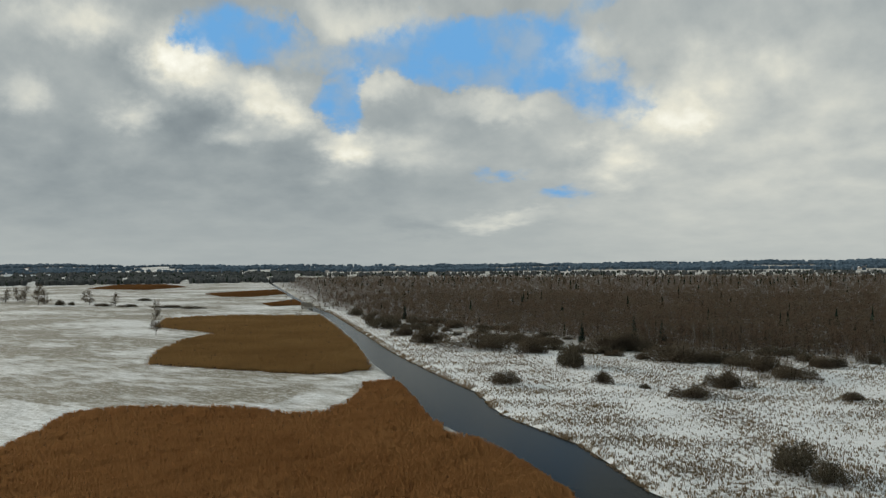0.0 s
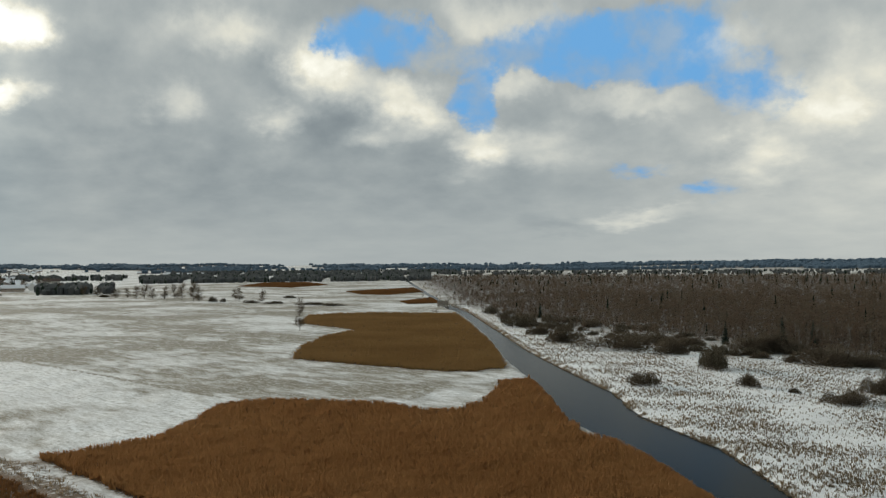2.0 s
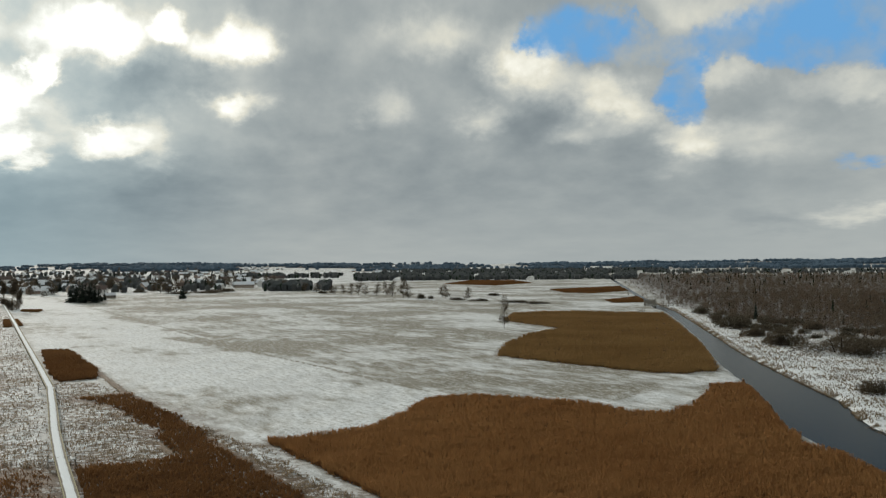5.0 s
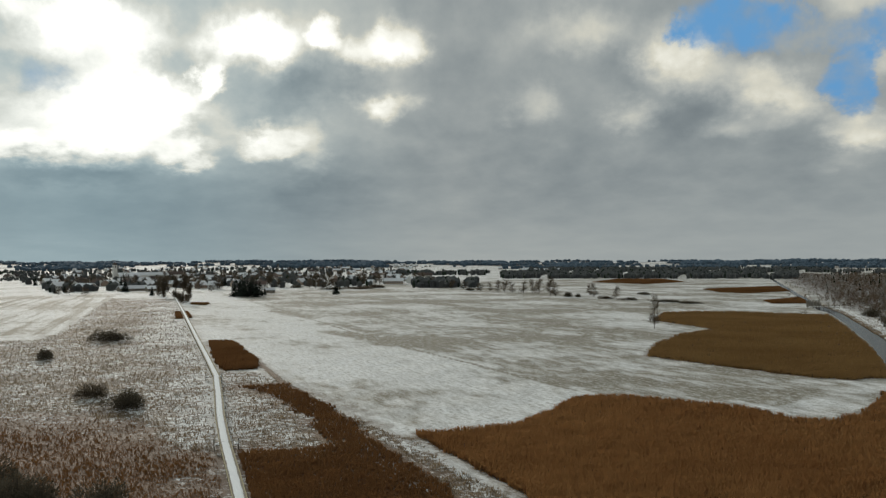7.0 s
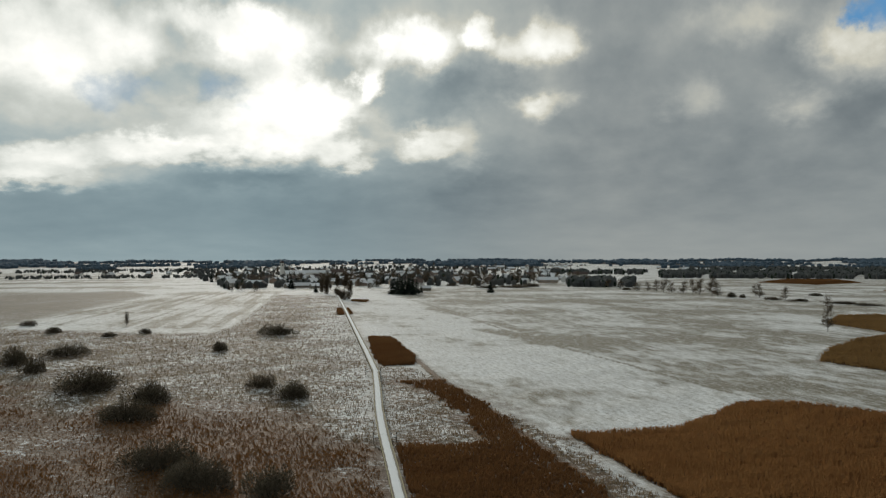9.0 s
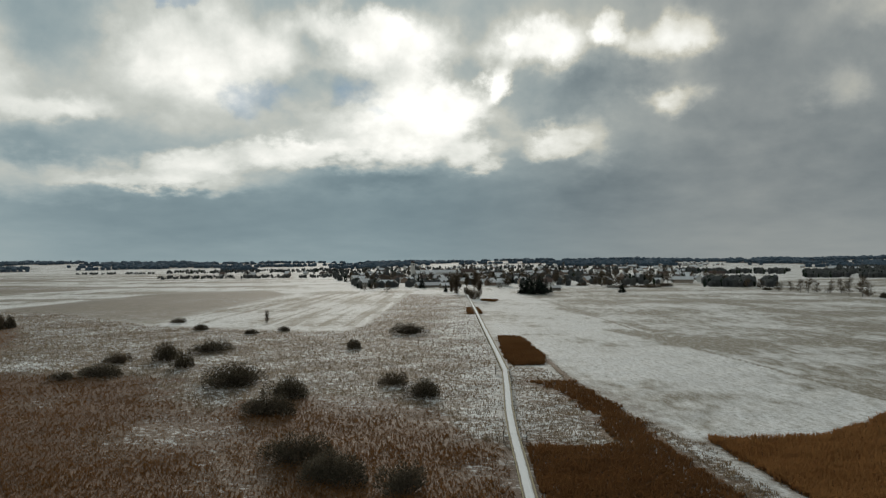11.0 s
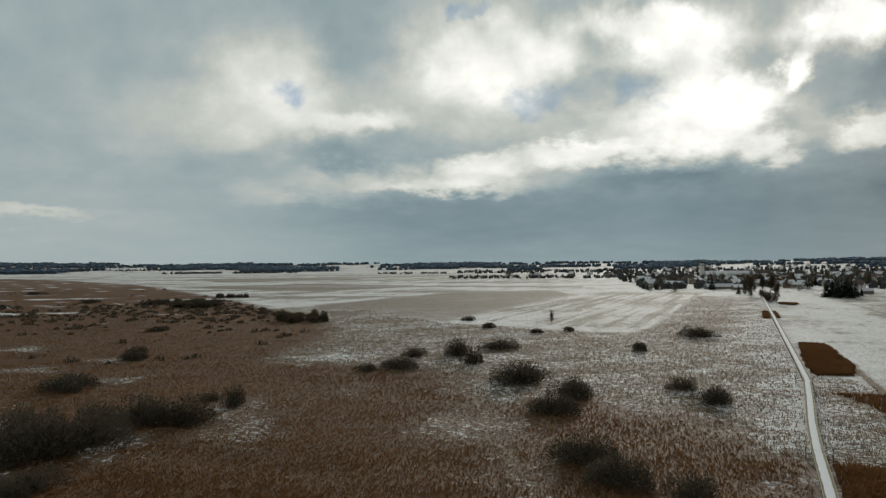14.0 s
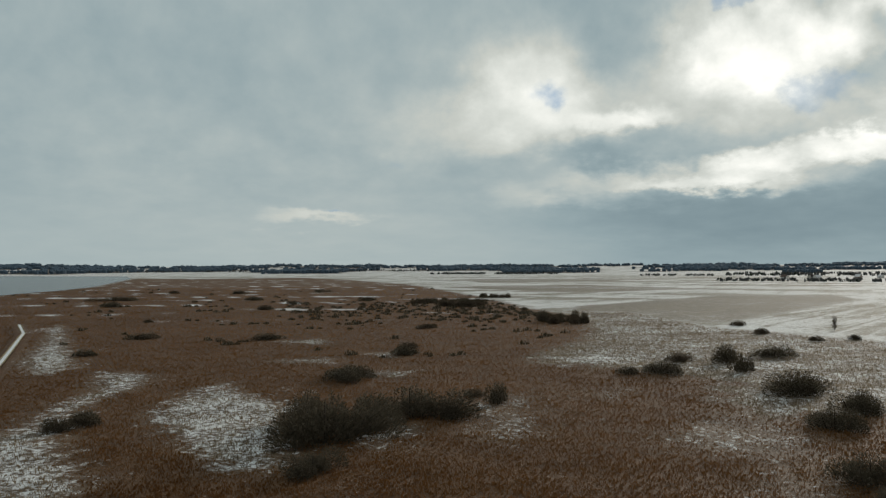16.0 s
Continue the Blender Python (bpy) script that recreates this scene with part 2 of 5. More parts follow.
class Mat:
    """A node material with short helpers."""

    def __init__(self, name, rough=0.9, spec=0.2):
        self.m = bpy.data.materials.new(name)
        self.m.use_nodes = True
        self.t = self.m.node_tree
        self.b = self.t.nodes["Principled BSDF"]
        self.b.inputs["Roughness"].default_value = rough
        self.b.inputs["Specular IOR Level"].default_value = spec

    def node(self, kind, **sets):
        n = self.t.nodes.new(kind)
        for k, v in sets.items():
            setattr(n, k, v)
        return n

    def math(self, op, a, b=0.0, c=0.0, clamp=False):
        n = self.node("ShaderNodeMath", operation=op, use_clamp=clamp)
        plug(self.t, n.inputs[0], a), plug(self.t, n.inputs[1], b), plug(self.t, n.inputs[2], c)
        return n.outputs[0]

    def step(self, v, lo, hi, a=0.0, b=1.0):
        n = self.node("ShaderNodeMapRange", interpolation_type="SMOOTHSTEP")
        plug(self.t, n.inputs[0], v)
        for i, x in enumerate((lo, hi, a, b)):
            plug(self.t, n.inputs[i + 1], x)
        return n.outputs[0]

    def mix(self, f, a, b):
        n = self.node("ShaderNodeMix", data_type="RGBA")
        a, b = [(*v, 1) if isinstance(v, tuple) else v for v in (a, b)]
        plug(self.t, n.inputs[0], f), plug(self.t, n.inputs[6], a), plug(self.t, n.inputs[7], b)
        return n.outputs[2]

    def place(self, scale=(1, 1, 1), turn=0.0, space="Object"):
        m = self.node("ShaderNodeMapping", vector_type="TEXTURE")
        self.t.links.new(self.node("ShaderNodeTexCoord").outputs[space], m.inputs[0])
        m.inputs[2].default_value, m.inputs[3].default_value = (0, 0, radians(turn)), tuple(1 / s for s in scale)
        return m.outputs[0]

    def noise(self, scale, detail=4.0, rough=0.55, vec=None):
        n = self.node("ShaderNodeTexNoise")
        plug(self.t, n.inputs["Vector"], vec or self.place())
        n.inputs["Scale"].default_value, n.inputs["Detail"].default_value, n.inputs["Roughness"].default_value = scale, detail, rough
        return n.outputs[0]

    def attr(self, name):
        return self.node("ShaderNodeAttribute", attribute_name=name).outputs["Fac"]

    def island(self):
        return self.node("ShaderNodeNewGeometry").outputs["Random Per Island"]

    def each(self):
        return self.node("ShaderNodeObjectInfo").outputs["Random"]

    def colour(self, v):
        plug(self.t, self.b.inputs["Base Color"], (*v, 1) if isinstance(v, tuple) else v)
        return self

    def bump(self, v, strength=0.4, dist=0.1):
        n = self.node("ShaderNodeBump")
        plug(self.t, n.inputs["Height"], v)
        n.inputs["Strength"].default_value, n.inputs["Distance"].default_value = strength, dist
        self.t.links.new(n.outputs[0], self.b.inputs["Normal"])
        return self


def simple(name, a, b, scale=1.5, rough=0.9, by="island"):
    """Two close colours, mixed by piece and by grain."""
    k = Mat(name, rough)
    f = k.math("MULTIPLY_ADD", k.island() if by == "island" else k.each(), 0.6, k.math("MULTIPLY", k.noise(scale), 0.5))
    k.colour(k.mix(k.step(f, 0.2, 0.9), a, b))
    return k.m


def foliage(name, a, b, scale=0.03, up=0.65, through_light=0.3, blotch=0.0):
    """Dry stems and twigs: colour by piece and in wide drifts, soft canopy shading, some light let through."""
    k = Mat(name, 0.95, 0.1)
    f = k.math("MULTIPLY_ADD", k.island(), 0.45 - blotch, k.math("MULTIPLY", k.noise(scale, 5), 0.75 + blotch))
    col = k.mix(k.step(f, 0.25, 0.95), a, b)
    k.colour(col)
    lean = k.node("ShaderNodeVectorMath", operation="MULTIPLY_ADD")
    k.t.links.new(k.node("ShaderNodeNewGeometry").outputs["Normal"], lean.inputs[0])
    lean.inputs[1].default_value, lean.inputs[2].default_value = (1 - up, 1 - up, 1 - up), (0, 0, up)
    unit = k.node("ShaderNodeVectorMath", operation="NORMALIZE")
    k.t.links.new(lean.outputs[0], unit.inputs[0])
    k.t.links.new(unit.outputs[0], k.b.inputs["Normal"])
    thin = k.node("ShaderNodeBsdfTranslucent")
    k.t.links.new(col, thin.inputs[0])
    both = k.node("ShaderNodeMixShader")
    both.inputs[0].default_value = through_light
    k.t.links.new(k.b.outputs[0], both.inputs[1])
    k.t.links.new(thin.outputs[0], both.inputs[2])
    k.t.links.new(both.outputs[0], k.t.nodes["Material Output"].inputs[0])
    return k.m


def ground_material():
    k = Mat("snowy_ground", 0.85, 0.25)
    snow, reed, field, wood = k.attr("snow"), k.attr("reed"), k.attr("field"), k.attr("wood")
    big, mid, small, speck = k.noise(0.012, 5), k.noise(0.07, 6, 0.6), k.noise(0.8, 5, 0.65), k.noise(2.2, 3, 0.6)
    streak = k.noise(1.0, 6, 0.62, k.place((0.014, 0.032, 1), -36.0))
    drift = k.noise(1.0, 5, 0.65, k.place((0.09, 0.26, 1), -36.0))
    # tussock meadow: snow lies between the tufts
    tuft = k.math("MULTIPLY_ADD", small, 0.45, k.math("MULTIPLY_ADD", k.noise(0.40, 5, 0.7), 0.40, k.math("MULTIPLY", k.noise(0.13, 5, 0.7), 0.40)))
    lie = k.math("MULTIPLY_ADD", k.math("SUBTRACT", tuft, 0.62), -2.6, snow)
    meadow_snow = k.step(lie, 0.30, 0.72, 0.0, 0.88)
    # open field: thin wind-blown snow over stubble, in long streaks and mown rows
    rows = k.noise(1.0, 4, 0.7, k.place((0.22, 1.0, 1), -36.0))
    plough = k.noise(1.0, 3, 0.6, k.place((0.004, 0.13, 1), -39.0))
    thin = k.math("MULTIPLY_ADD", streak, 0.70, k.math("MULTIPLY_ADD", drift, 0.55, k.math("MULTIPLY_ADD", small, 0.50, k.math("MULTIPLY", rows, 0.45))))
    thin = k.math("MULTIPLY_ADD", big, 0.45, thin)
    bare = k.math("SUBTRACT", thin, k.math("MULTIPLY_ADD", snow, 0.75, 0.70))
    field_snow = k.math("MULTIPLY", k.step(bare, 0.06, -0.05, 0.30, 1.0), k.step(bare, 0.05, -0.22, 0.80, 1.0))
    worn = k.math("MULTIPLY_ADD", k.math("SUBTRACT", small, 0.5), 1.1, k.math("MULTIPLY_ADD", k.math("SUBTRACT", rows, 0.5), 1.0, k.math("MULTIPLY", k.math("SUBTRACT", speck, 0.5), 0.5)))
    worn = k.math("SUBTRACT", worn, k.math("MULTIPLY", k.attr("plough"), k.step(plough, 0.45, 0.62, 0.0, 0.30)))
    field_snow = k.math("ADD", k.math("MULTIPLY_ADD", worn, 2.0, field_snow), -0.18, clamp=True)
    cover = k.node("ShaderNodeMix", data_type="FLOAT")
    plug(k.t, cover.inputs[0], field), plug(k.t, cover.inputs[2], meadow_snow), plug(k.t, cover.inputs[3], field_snow)
    cover = cover.outputs[0]
    grass = k.mix(k.step(mid, 0.35, 0.65), (0.145, 0.108, 0.072), (0.225, 0.178, 0.120))
    grass = k.mix(k.step(speck, 0.4, 0.7), grass, (0.09, 0.07, 0.05))
    grass = k.mix(k.math("MULTIPLY", field, 0.8), grass, k.mix(drift, (0.17, 0.147, 0.10), (0.27, 0.238, 0.175)))
    straw = k.mix(k.step(mid, 0.3, 0.7), (0.105, 0.048, 0.017), (0.165, 0.080, 0.030))
    straw = k.mix(k.step(small, 0.35, 0.7), straw, (0.085, 0.04, 0.015))
    litter = k.mix(k.step(small, 0.35, 0.65), (0.055, 0.042, 0.032), (0.10, 0.075, 0.055))
    soil = k.mix(wood, k.mix(reed, grass, straw), litter)
    white = k.mix(k.step(mid, 0.3, 0.7), (0.80, 0.795, 0.785), (0.87, 0.86, 0.84))
    k.colour(k.mix(cover, soil, white))
    k.bump(k.math("ADD", small, k.math("MULTIPLY", speck, 0.4)), 0.5, 0.35)
    return k.m


def water_material():
    k = Mat("dark_water", 0.16, 0.15)
    k.colour(k.mix(k.noise(0.05), (0.015, 0.018, 0.018), (0.024, 0.027, 0.025)))
    k.b.inputs["IOR"].default_value = 1.12
    k.bump(k.noise(1.3, 3, 0.5, k.place((1, 0.5, 1))), 0.25, 0.06)
    return k.m


MAT_GROUND, MAT_WATER = ground_material(), water_material()
MAT_REED = foliage("dry_reed", (0.57, 0.245, 0.083), (0.79, 0.380, 0.140), 0.025, 0.94, 0.08, 0.33)
MAT_PALE_REED = foliage("pale_reed", (0.48, 0.262, 0.092), (0.67, 0.390, 0.150), 0.025, 0.94, 0.08, 0.33)
MAT_BANK_REED = foliage("bank_reed", (0.24, 0.112, 0.041), (0.40, 0.200, 0.080), 0.03, 0.94, 0.2, 0.33)
MAT_MARSH_REED = foliage("marsh_reed", (0.185, 0.080, 0.024), (0.365, 0.174, 0.058), 0.012, 0.96, 0.18, 0.40)
MAT_SEDGE = foliage("dead_sedge", (0.215, 0.155, 0.090), (0.42, 0.315, 0.195), 0.05, 0.92, 0.3)
MAT_BARK = simple("dark_bark", (0.045, 0.036, 0.03), (0.10, 0.08, 0.065), 0.8)
MAT_BIRCH = simple("pale_bark", (0.20, 0.18, 0.16), (0.38, 0.35, 0.32), 0.8)
MAT_TWIG = foliage("brown_twigs", (0.098, 0.075, 0.050), (0.182, 0.140, 0.096), 0.02, 0.72, 0.2)
MAT_RED_TWIG = foliage("reddish_twigs", (0.100, 0.065, 0.042), (0.188, 0.127, 0.085), 0.02, 0.72, 0.2)
MAT_SHRUB = foliage("willow_twigs", (0.074, 0.060, 0.041), (0.160, 0.130, 0.088), 0.1, 0.6, 0.15)
MAT_NEEDLE = simple("dark_needles", (0.012, 0.020, 0.014), (0.032, 0.045, 0.028), 0.3)
# far hill woods: the blue haze of distance is painted into the base colour
MAT_FAR_WOOD = foliage("hazy_woodland", (0.080, 0.120, 0.160), (0.112, 0.156, 0.200), 0.004, 0.6, 0.05)
MAT_BELT = foliage("belt_twigs", (0.080, 0.084, 0.084), (0.125, 0.126, 0.118), 0.01, 0.6, 0.1)
MAT_SNOW = simple("packed_snow", (0.78, 0.79, 0.80), (0.86, 0.86, 0.85), 0.8)
MAT_RAIL = simple("fresh_timber", (0.30, 0.25, 0.14), (0.42, 0.36, 0.21), 2.0)
MAT_TIMBER = simple("weathered_timber", (0.16, 0.135, 0.105), (0.30, 0.26, 0.21), 2.0)
MAT_PLASTER = simple("pale_render", (0.45, 0.42, 0.37), (0.75, 0.73, 0.70), 0.3, by="each")
MAT_BRICK = simple("warm_render", (0.28, 0.20, 0.155), (0.48, 0.40, 0.33), 0.3, by="each")
MAT_TILE = simple("snowy_roof", (0.62, 0.62, 0.63), (0.82, 0.82, 0.83), 0.15, by="each")
MAT_DARK_ROOF = simple("dark_roof", (0.06, 0.05, 0.048), (0.14, 0.10, 0.085), 0.3, by="each")
MAT_PANE = simple("dark_pane", (0.02, 0.025, 0.03), (0.05, 0.055, 0.06), 1.0, 0.15)

# ---- helpers for meshes ----


def mesh_from(name, verts, faces, material):
    me = bpy.data.meshes.new(name)
    me.from_pydata(verts, [], faces)
    me.materials.append(material)
    return me


def part(name, me, parent, label=""):
    ob = new(name, me)
    ob.parent = parent
    return tagged(ob, label)


class Soup:
    """Gathers loose pieces into one mesh."""

    def __init__(self):
        self.v, self.f = [], []

    def add(self, verts, faces):
        n = len(self.v)
        self.v += verts
        self.f += [tuple(i + n for i in f) for f in faces]

    def box(self, x0, y0, z0, x1, y1, z1):
        v = [(x, y, z) for z in (z0, z1) for y in (y0, y1) for x in (x0, x1)]
        self.add(v, [(0, 2, 3, 1), (4, 5, 7, 6), (0, 1, 5, 4), (2, 6, 7, 3), (0, 4, 6, 2), (1, 3, 7, 5)])

    def tube(self, a, b, ra, rb, n=4):
        a, b = Vector(a), Vector(b)
        d = (b - a).normalized()
        u = d.orthogonal().normalized()
        w = d.cross(u)
        v = [tuple(p + (u * math.cos(6.2832 * i / n) + w * math.sin(6.2832 * i / n)) * r) for p, r in ((a, ra), (b, rb)) for i in range(n)]
        self.add(v, [(i, (i + 1) % n, n + (i + 1) % n, n + i) for i in range(n)])

    def blade(self, p, d, w):
        """A thin tapering blade from p along d."""
        p, d = Vector(p), Vector(d)
        s = d.cross(Vector((random.uniform(-1, 1), random.uniform(-1, 1), random.uniform(-0.3, 0.3)))).normalized() * w
        self.add([tuple(p - s), tuple(p + s), tuple(p + d)], [(0, 1, 2)])

    def mesh(self, name, material):
        return mesh_from(name, self.v, self.f, material)


# ---- plan: outlines of the beds, meadows and waters (metres) ----
CANAL = ((-435, 2053, 1.6), (-282, 1392, 1.6), (-164, 894, 1.6), (-110, 668, 1.8), (-82.5, 559, 3.6), (-73.7, 533, 2.6), (-66.9, 503, 2.6), (-60.1, 473, 2.5), (-53.3,
    443, 2.5), (-46.8, 412, 2.7), (-40.4, 382, 3), (-33.9, 352, 3.2), (-27.8, 321, 3.6), (-22, 291, 4.3), (-15.3, 261, 5.6), (-7.6, 231, 6), (-0, 201, 7.2), (4.2, 170, 6.7),
    (15.6, 142, 6.6), (22.2, 112, 4.7), (31, 83.2, 7), (45, -60, 7), (60, -300, 8))
REED_FRONT = ((-85.1, 122), (-81.1, 124), (-77, 130), (-72.7, 140), (-73.8, 156), (-76.6, 173), (-68.2, 179), (-55.1, 179), (-42, 178), (-31.8, 170), (-24, 171), (-21.2,
    182), (-19.7, 197), (-20, 214), (-13.3, 220), (-13.5, 226), (-6.4, 192), (-2.2, 164), (0.4, 151), (6.5, 144), (11.1, 131), (13.8, 124), (16.2, 114), (17, 109), (18.5,
    92.2), (-22.8, 73.7), (-43.4, 91.5), (-53, 98.7), (-67.2, 109))
REED_MIDDLE = ((-90.4, 258), (-101, 301), (-104, 339), (-99.9, 374), (-141, 414), (-156, 477), (-145, 495), (-119, 504), (-77.4, 497), (-73.2, 503), (-55.3, 426), (-32.9,
    319), (-22.1, 255), (-21, 247), (-20.8, 241), (-29.4, 233), (-38.9, 233), (-49.4, 238), (-64.6, 245), (-77.3, 252))
REED_FAR = ((-250, 890), (-226, 964), (-201, 1026), (-161, 870), (-182, 797), (-212, 811))
REED_NEAR_BRIDGE = ((-139, 652), (-125, 732), (-103, 632), (-125, 617))
REED_BACK = ((-467, 1113), (-518, 1348), (-445, 1357), (-357, 1184), (-366, 1047))
REED_SQUARE = ((-249, 223), (-241, 228), (-188, 188), (-173, 173), (-178, 165), (-194, 176))
REED_CLUMP = ((-412, 343), (-362, 302), (-362, 313), (-407, 348))
REED_TUFT = ((-497, 429), (-480, 413), (-460, 409), (-476, 427))
REED_DITCH = ((-153, 146), (-145, 153), (-120, 137), (-105, 127), (-89.2, 115), (-76.4, 105), (-63.7, 95.6), (-56.4, 89.8), (-47.6, 75.7), (-65.8, 64.4), (-79.2, 75.6),
    (-99.2, 93.5), (-98.4, 96.3), (-92.4, 101), (-88.9, 107), (-95.7, 114), (-112, 126), (-132, 139), (-145, 145))
MARSH = ((-105, 93.4), (-109, 89.1), (-120, 95.1), (-138, 101), (-153, 98.5), (-162, 94.6), (-168, 92), (-164, 79.3), (-161, 67.6), (-178, 65.1), (-215, 77.1), (-233,
    66.4), (-246, 52.8), (-259, 38.3), (-274, 35.1), (-307, 49.5), (-331, 63.3), (-388, 78.1), (-473, 90.4), (-577, 77.9), (-802, 57.1), (-1293, -10.1), (-1747, -145),
    (-2048, -282), (-1918, -520), (-1943, -647), (-1220, -462), (-879, -427), (-667, -388), (-547, -448), (0, -140), (40, -60), (30, 60), (-30, 75), (-72.2, 65.2))
MEADOW_WEST = ((-62.5, 64.6), (-76.4, 74.4), (-105, 99), (-145, 133), (-171, 156), (-211, 189), (-348, 298), (-557, 465), (-632, 450), (-313, 194), (-322, 179), (-368,
    157), (-395, 142), (-534, 130), (-568, 107), (-425, 43.7), (-267, 22.4), (-189, 40.6), (-134, 48), (-99.2, 59.4))
MEADOW_DITCH = ((-178, 162), (-168, 168), (-145, 153), (-120, 137), (-105, 127), (-89.2, 115), (-85, 102), (-97.8, 92.1), (-122, 113))
MEADOW_STRIP = ((-183, 182), (-165, 170), (-133, 148), (-111, 133), (-87.3, 120), (-76.4, 115), (-63.9, 105), (-55.2, 99.1), (-47.2, 93.2), (-41.2, 84.1), (-48.6, 79.5),
    (-63.7, 95.6), (-76.4, 105), (-89.2, 115), (-105, 127), (-120, 137), (-145, 153))
MEADOW_EAST = ((-82.5, 559), (-47.6, 414), (-25.8, 315), (-11.5, 252), (-3.2, 210), (2, 184), (5, 166), (9, 150), (15, 138), (18, 126), (23, 104), (30, 30.7), (273, 139),
    (400, 230), (95, 253), (60, 284), (30, 340), (0, 386), (-41.4, 467), (-87.7, 622))
FOREST = ((-94.9, 638), (-43.4, 472), (0, 392), (30, 346), (60, 291), (95, 261), (140, 245), (260, 215), (700, 245), (1100, 766), (900, 1763), (0, 1885), (-379, 1945),
    (-256, 1348), (-134, 811))
LAKE = ((-535, -404), (-682, -397), (-899, -436), (-1055, -444), (-1248, -472), (-1989, -666), (-2471, -839), (-2642, -1283), (-2790, -1894), (-1724, -1389))
STUBBLE = (((-531, 92.7), (-427, 153), (-696, 367), (-812, 403), (-800, 286), (-605, 114)), ((-1143, 31.6), (-1262, 241), (-1035, 340), (-898, 170)), ((-1742, 80.5),
    (-1836, 400), (-1509, 369), (-1415, 109)))
FIELD_WEST = ((-426, 151), (-393, 171), (-358, 185), (-326, 209), (-664, 483), (-724, 467), (-695, 394), (-541, 257))
SNOW_PATCHES = (((-173, -54), (-199, -53.7), (-217, -50.2), (-198, -40.6), (-185, -29.5), (-182, -24.7), (-157, -26), (-138, -21), (-125, -21.5), (-127, -28.4), (-143,
    -38.6), (-160, -47.6)), ((-154, -74.5), (-159, -72.9), (-184, -77.3), (-209, -76.8), (-242, -89), (-235, -73.5), (-208, -71.3), (-187, -72.7), (-164, -67.9), (-144,
    -61.3), (-121, -47.6), (-112, -44.6), (-96, -42.7), (-100, -52.5), (-149, -78)), ((-271, -124), (-330, -143), (-440, -183), (-329, -136), (-256, -102), (-236, -105)),
    ((-148, -9.9), (-163, -4.4), (-153, -1.3), (-139, -5.6)), ((-336, -56.8), (-348, -37), (-323, -36.5)), ((-267, -46), (-276, -29.3), (-263, -29.7)), ((-235, -15.7), (-243,
    -1.7), (-228, -6.1)), ((-286, -17.1), (-296, -7), (-278, -9.3)))
THIN_PATCHES = (((-146, 40.5), (-158, 47.2), (-166, 59.3), (-158, 66.4), (-141, 67), (-126, 61.1), (-129, 50.9), (-135, 42.3)), ((-120, 49.1), (-123, 56.3), (-108, 55.6),
    (-93, 48.6), (-96.3, 39.5)), ((-185, 8.6), (-190, 24.3), (-153, 21.6), (-147, 10.4)), ((-164, 10.3), (-165, 17.5), (-147, 20), (-141, 14.9)), ((-195, 14.2), (-198, 26.4),
    (-185, 23.4)), ((-166, 91.3), (-153, 105), (-126, 98.7), (-137, 94.1), (-150, 84.8)), ((-199, 35.7), (-202, 50.1), (-190, 44.3)))


def depth_in(px, py, poly):
    """Signed distance to an outline, positive inside."""
    inside = np.zeros(px.shape, bool)
    best = np.full(px.shape, 1e9)
    n = len(poly)
    for i in range(n):
        ax, ay = poly[i]
        bx, by = poly[(i + 1) % n]
        dx, dy = bx - ax, by - ay
        t = np.clip(((px - ax) * dx + (py - ay) * dy) / (dx * dx + dy * dy + 1e-9), 0, 1)
        best = np.minimum(best, (px - ax - t * dx) ** 2 + (py - ay - t * dy) ** 2)
        if ay != by:
            inside ^= ((ay > py) != (by > py)) & (px < dx * (py - ay) / dy + ax)
    return np.where(inside, 1, -1) * np.sqrt(best)


def depth_line(px, py, a, b):
    """Distance from a stretch of line, negated."""
    dx, dy = b[0] - a[0], b[1] - a[1]
    t = np.clip(((px - a[0]) * dx + (py - a[1]) * dy) / (dx * dx + dy * dy), 0, 1)
    return -np.hypot(px - a[0] - t * dx, py - a[1] - t * dy)


def soft(d, w):
    t = np.clip(d / w * 0.5 + 0.5, 0, 1)
    return t * t * (3 - 2 * t)


def canal_depth(px, py):
    """How far inside the canal a place lies (metres, negative outside)."""
    best = np.full(px.shape, -1e9)
    for (ax, ay, aw), (bx, by, bw) in zip(CANAL, CANAL[1:]):
        dx, dy = bx - ax, by - ay
        t = np.clip(((px - ax) * dx + (py - ay) * dy) / (dx * dx + dy * dy), 0, 1)
        best = np.maximum(best, aw + (bw - aw) * t - np.hypot(px - ax - t * dx, py - ay - t * dy))
    return best


def wave(px, py, size, seed):
    """Smooth random field in -1..1, from a few sines."""
    r = np.random.RandomState(seed)
    s = 0
    for k in range(7):
        a, f, p = r.uniform(0, 6.28), r.uniform(0.6, 1.9) / size, r.uniform(0, 6.28)
        s = s + np.sin((px * math.cos(a) + py * math.sin(a)) * f * 6.28 + p)
    return s / 4.0


def wooded(px, py):
    """Where the far hills carry wood (positive)."""
    d, az = np.hypot(px, py), np.degrees(np.arctan2(-px, py))
    f = wave(az * 70, d * 1.05, 900, 30) + 0.4 * wave(az * 70, d * 1.3, 260, 31)
    return 1.3 * f + np.interp(d, (2900, 3050, 3680, 4900, 5970, 6440, 7660), (-9, -0.5, -0.1, 0.2, 1.5, 1.8, 2.0)) + 0.5 * np.exp(-((az - 41.6) / 5.5) ** 2) + 0.35 * soft(6.7 - az, 13) - 0.5 * np.exp(-((az - 47) / 3.3) ** 2)


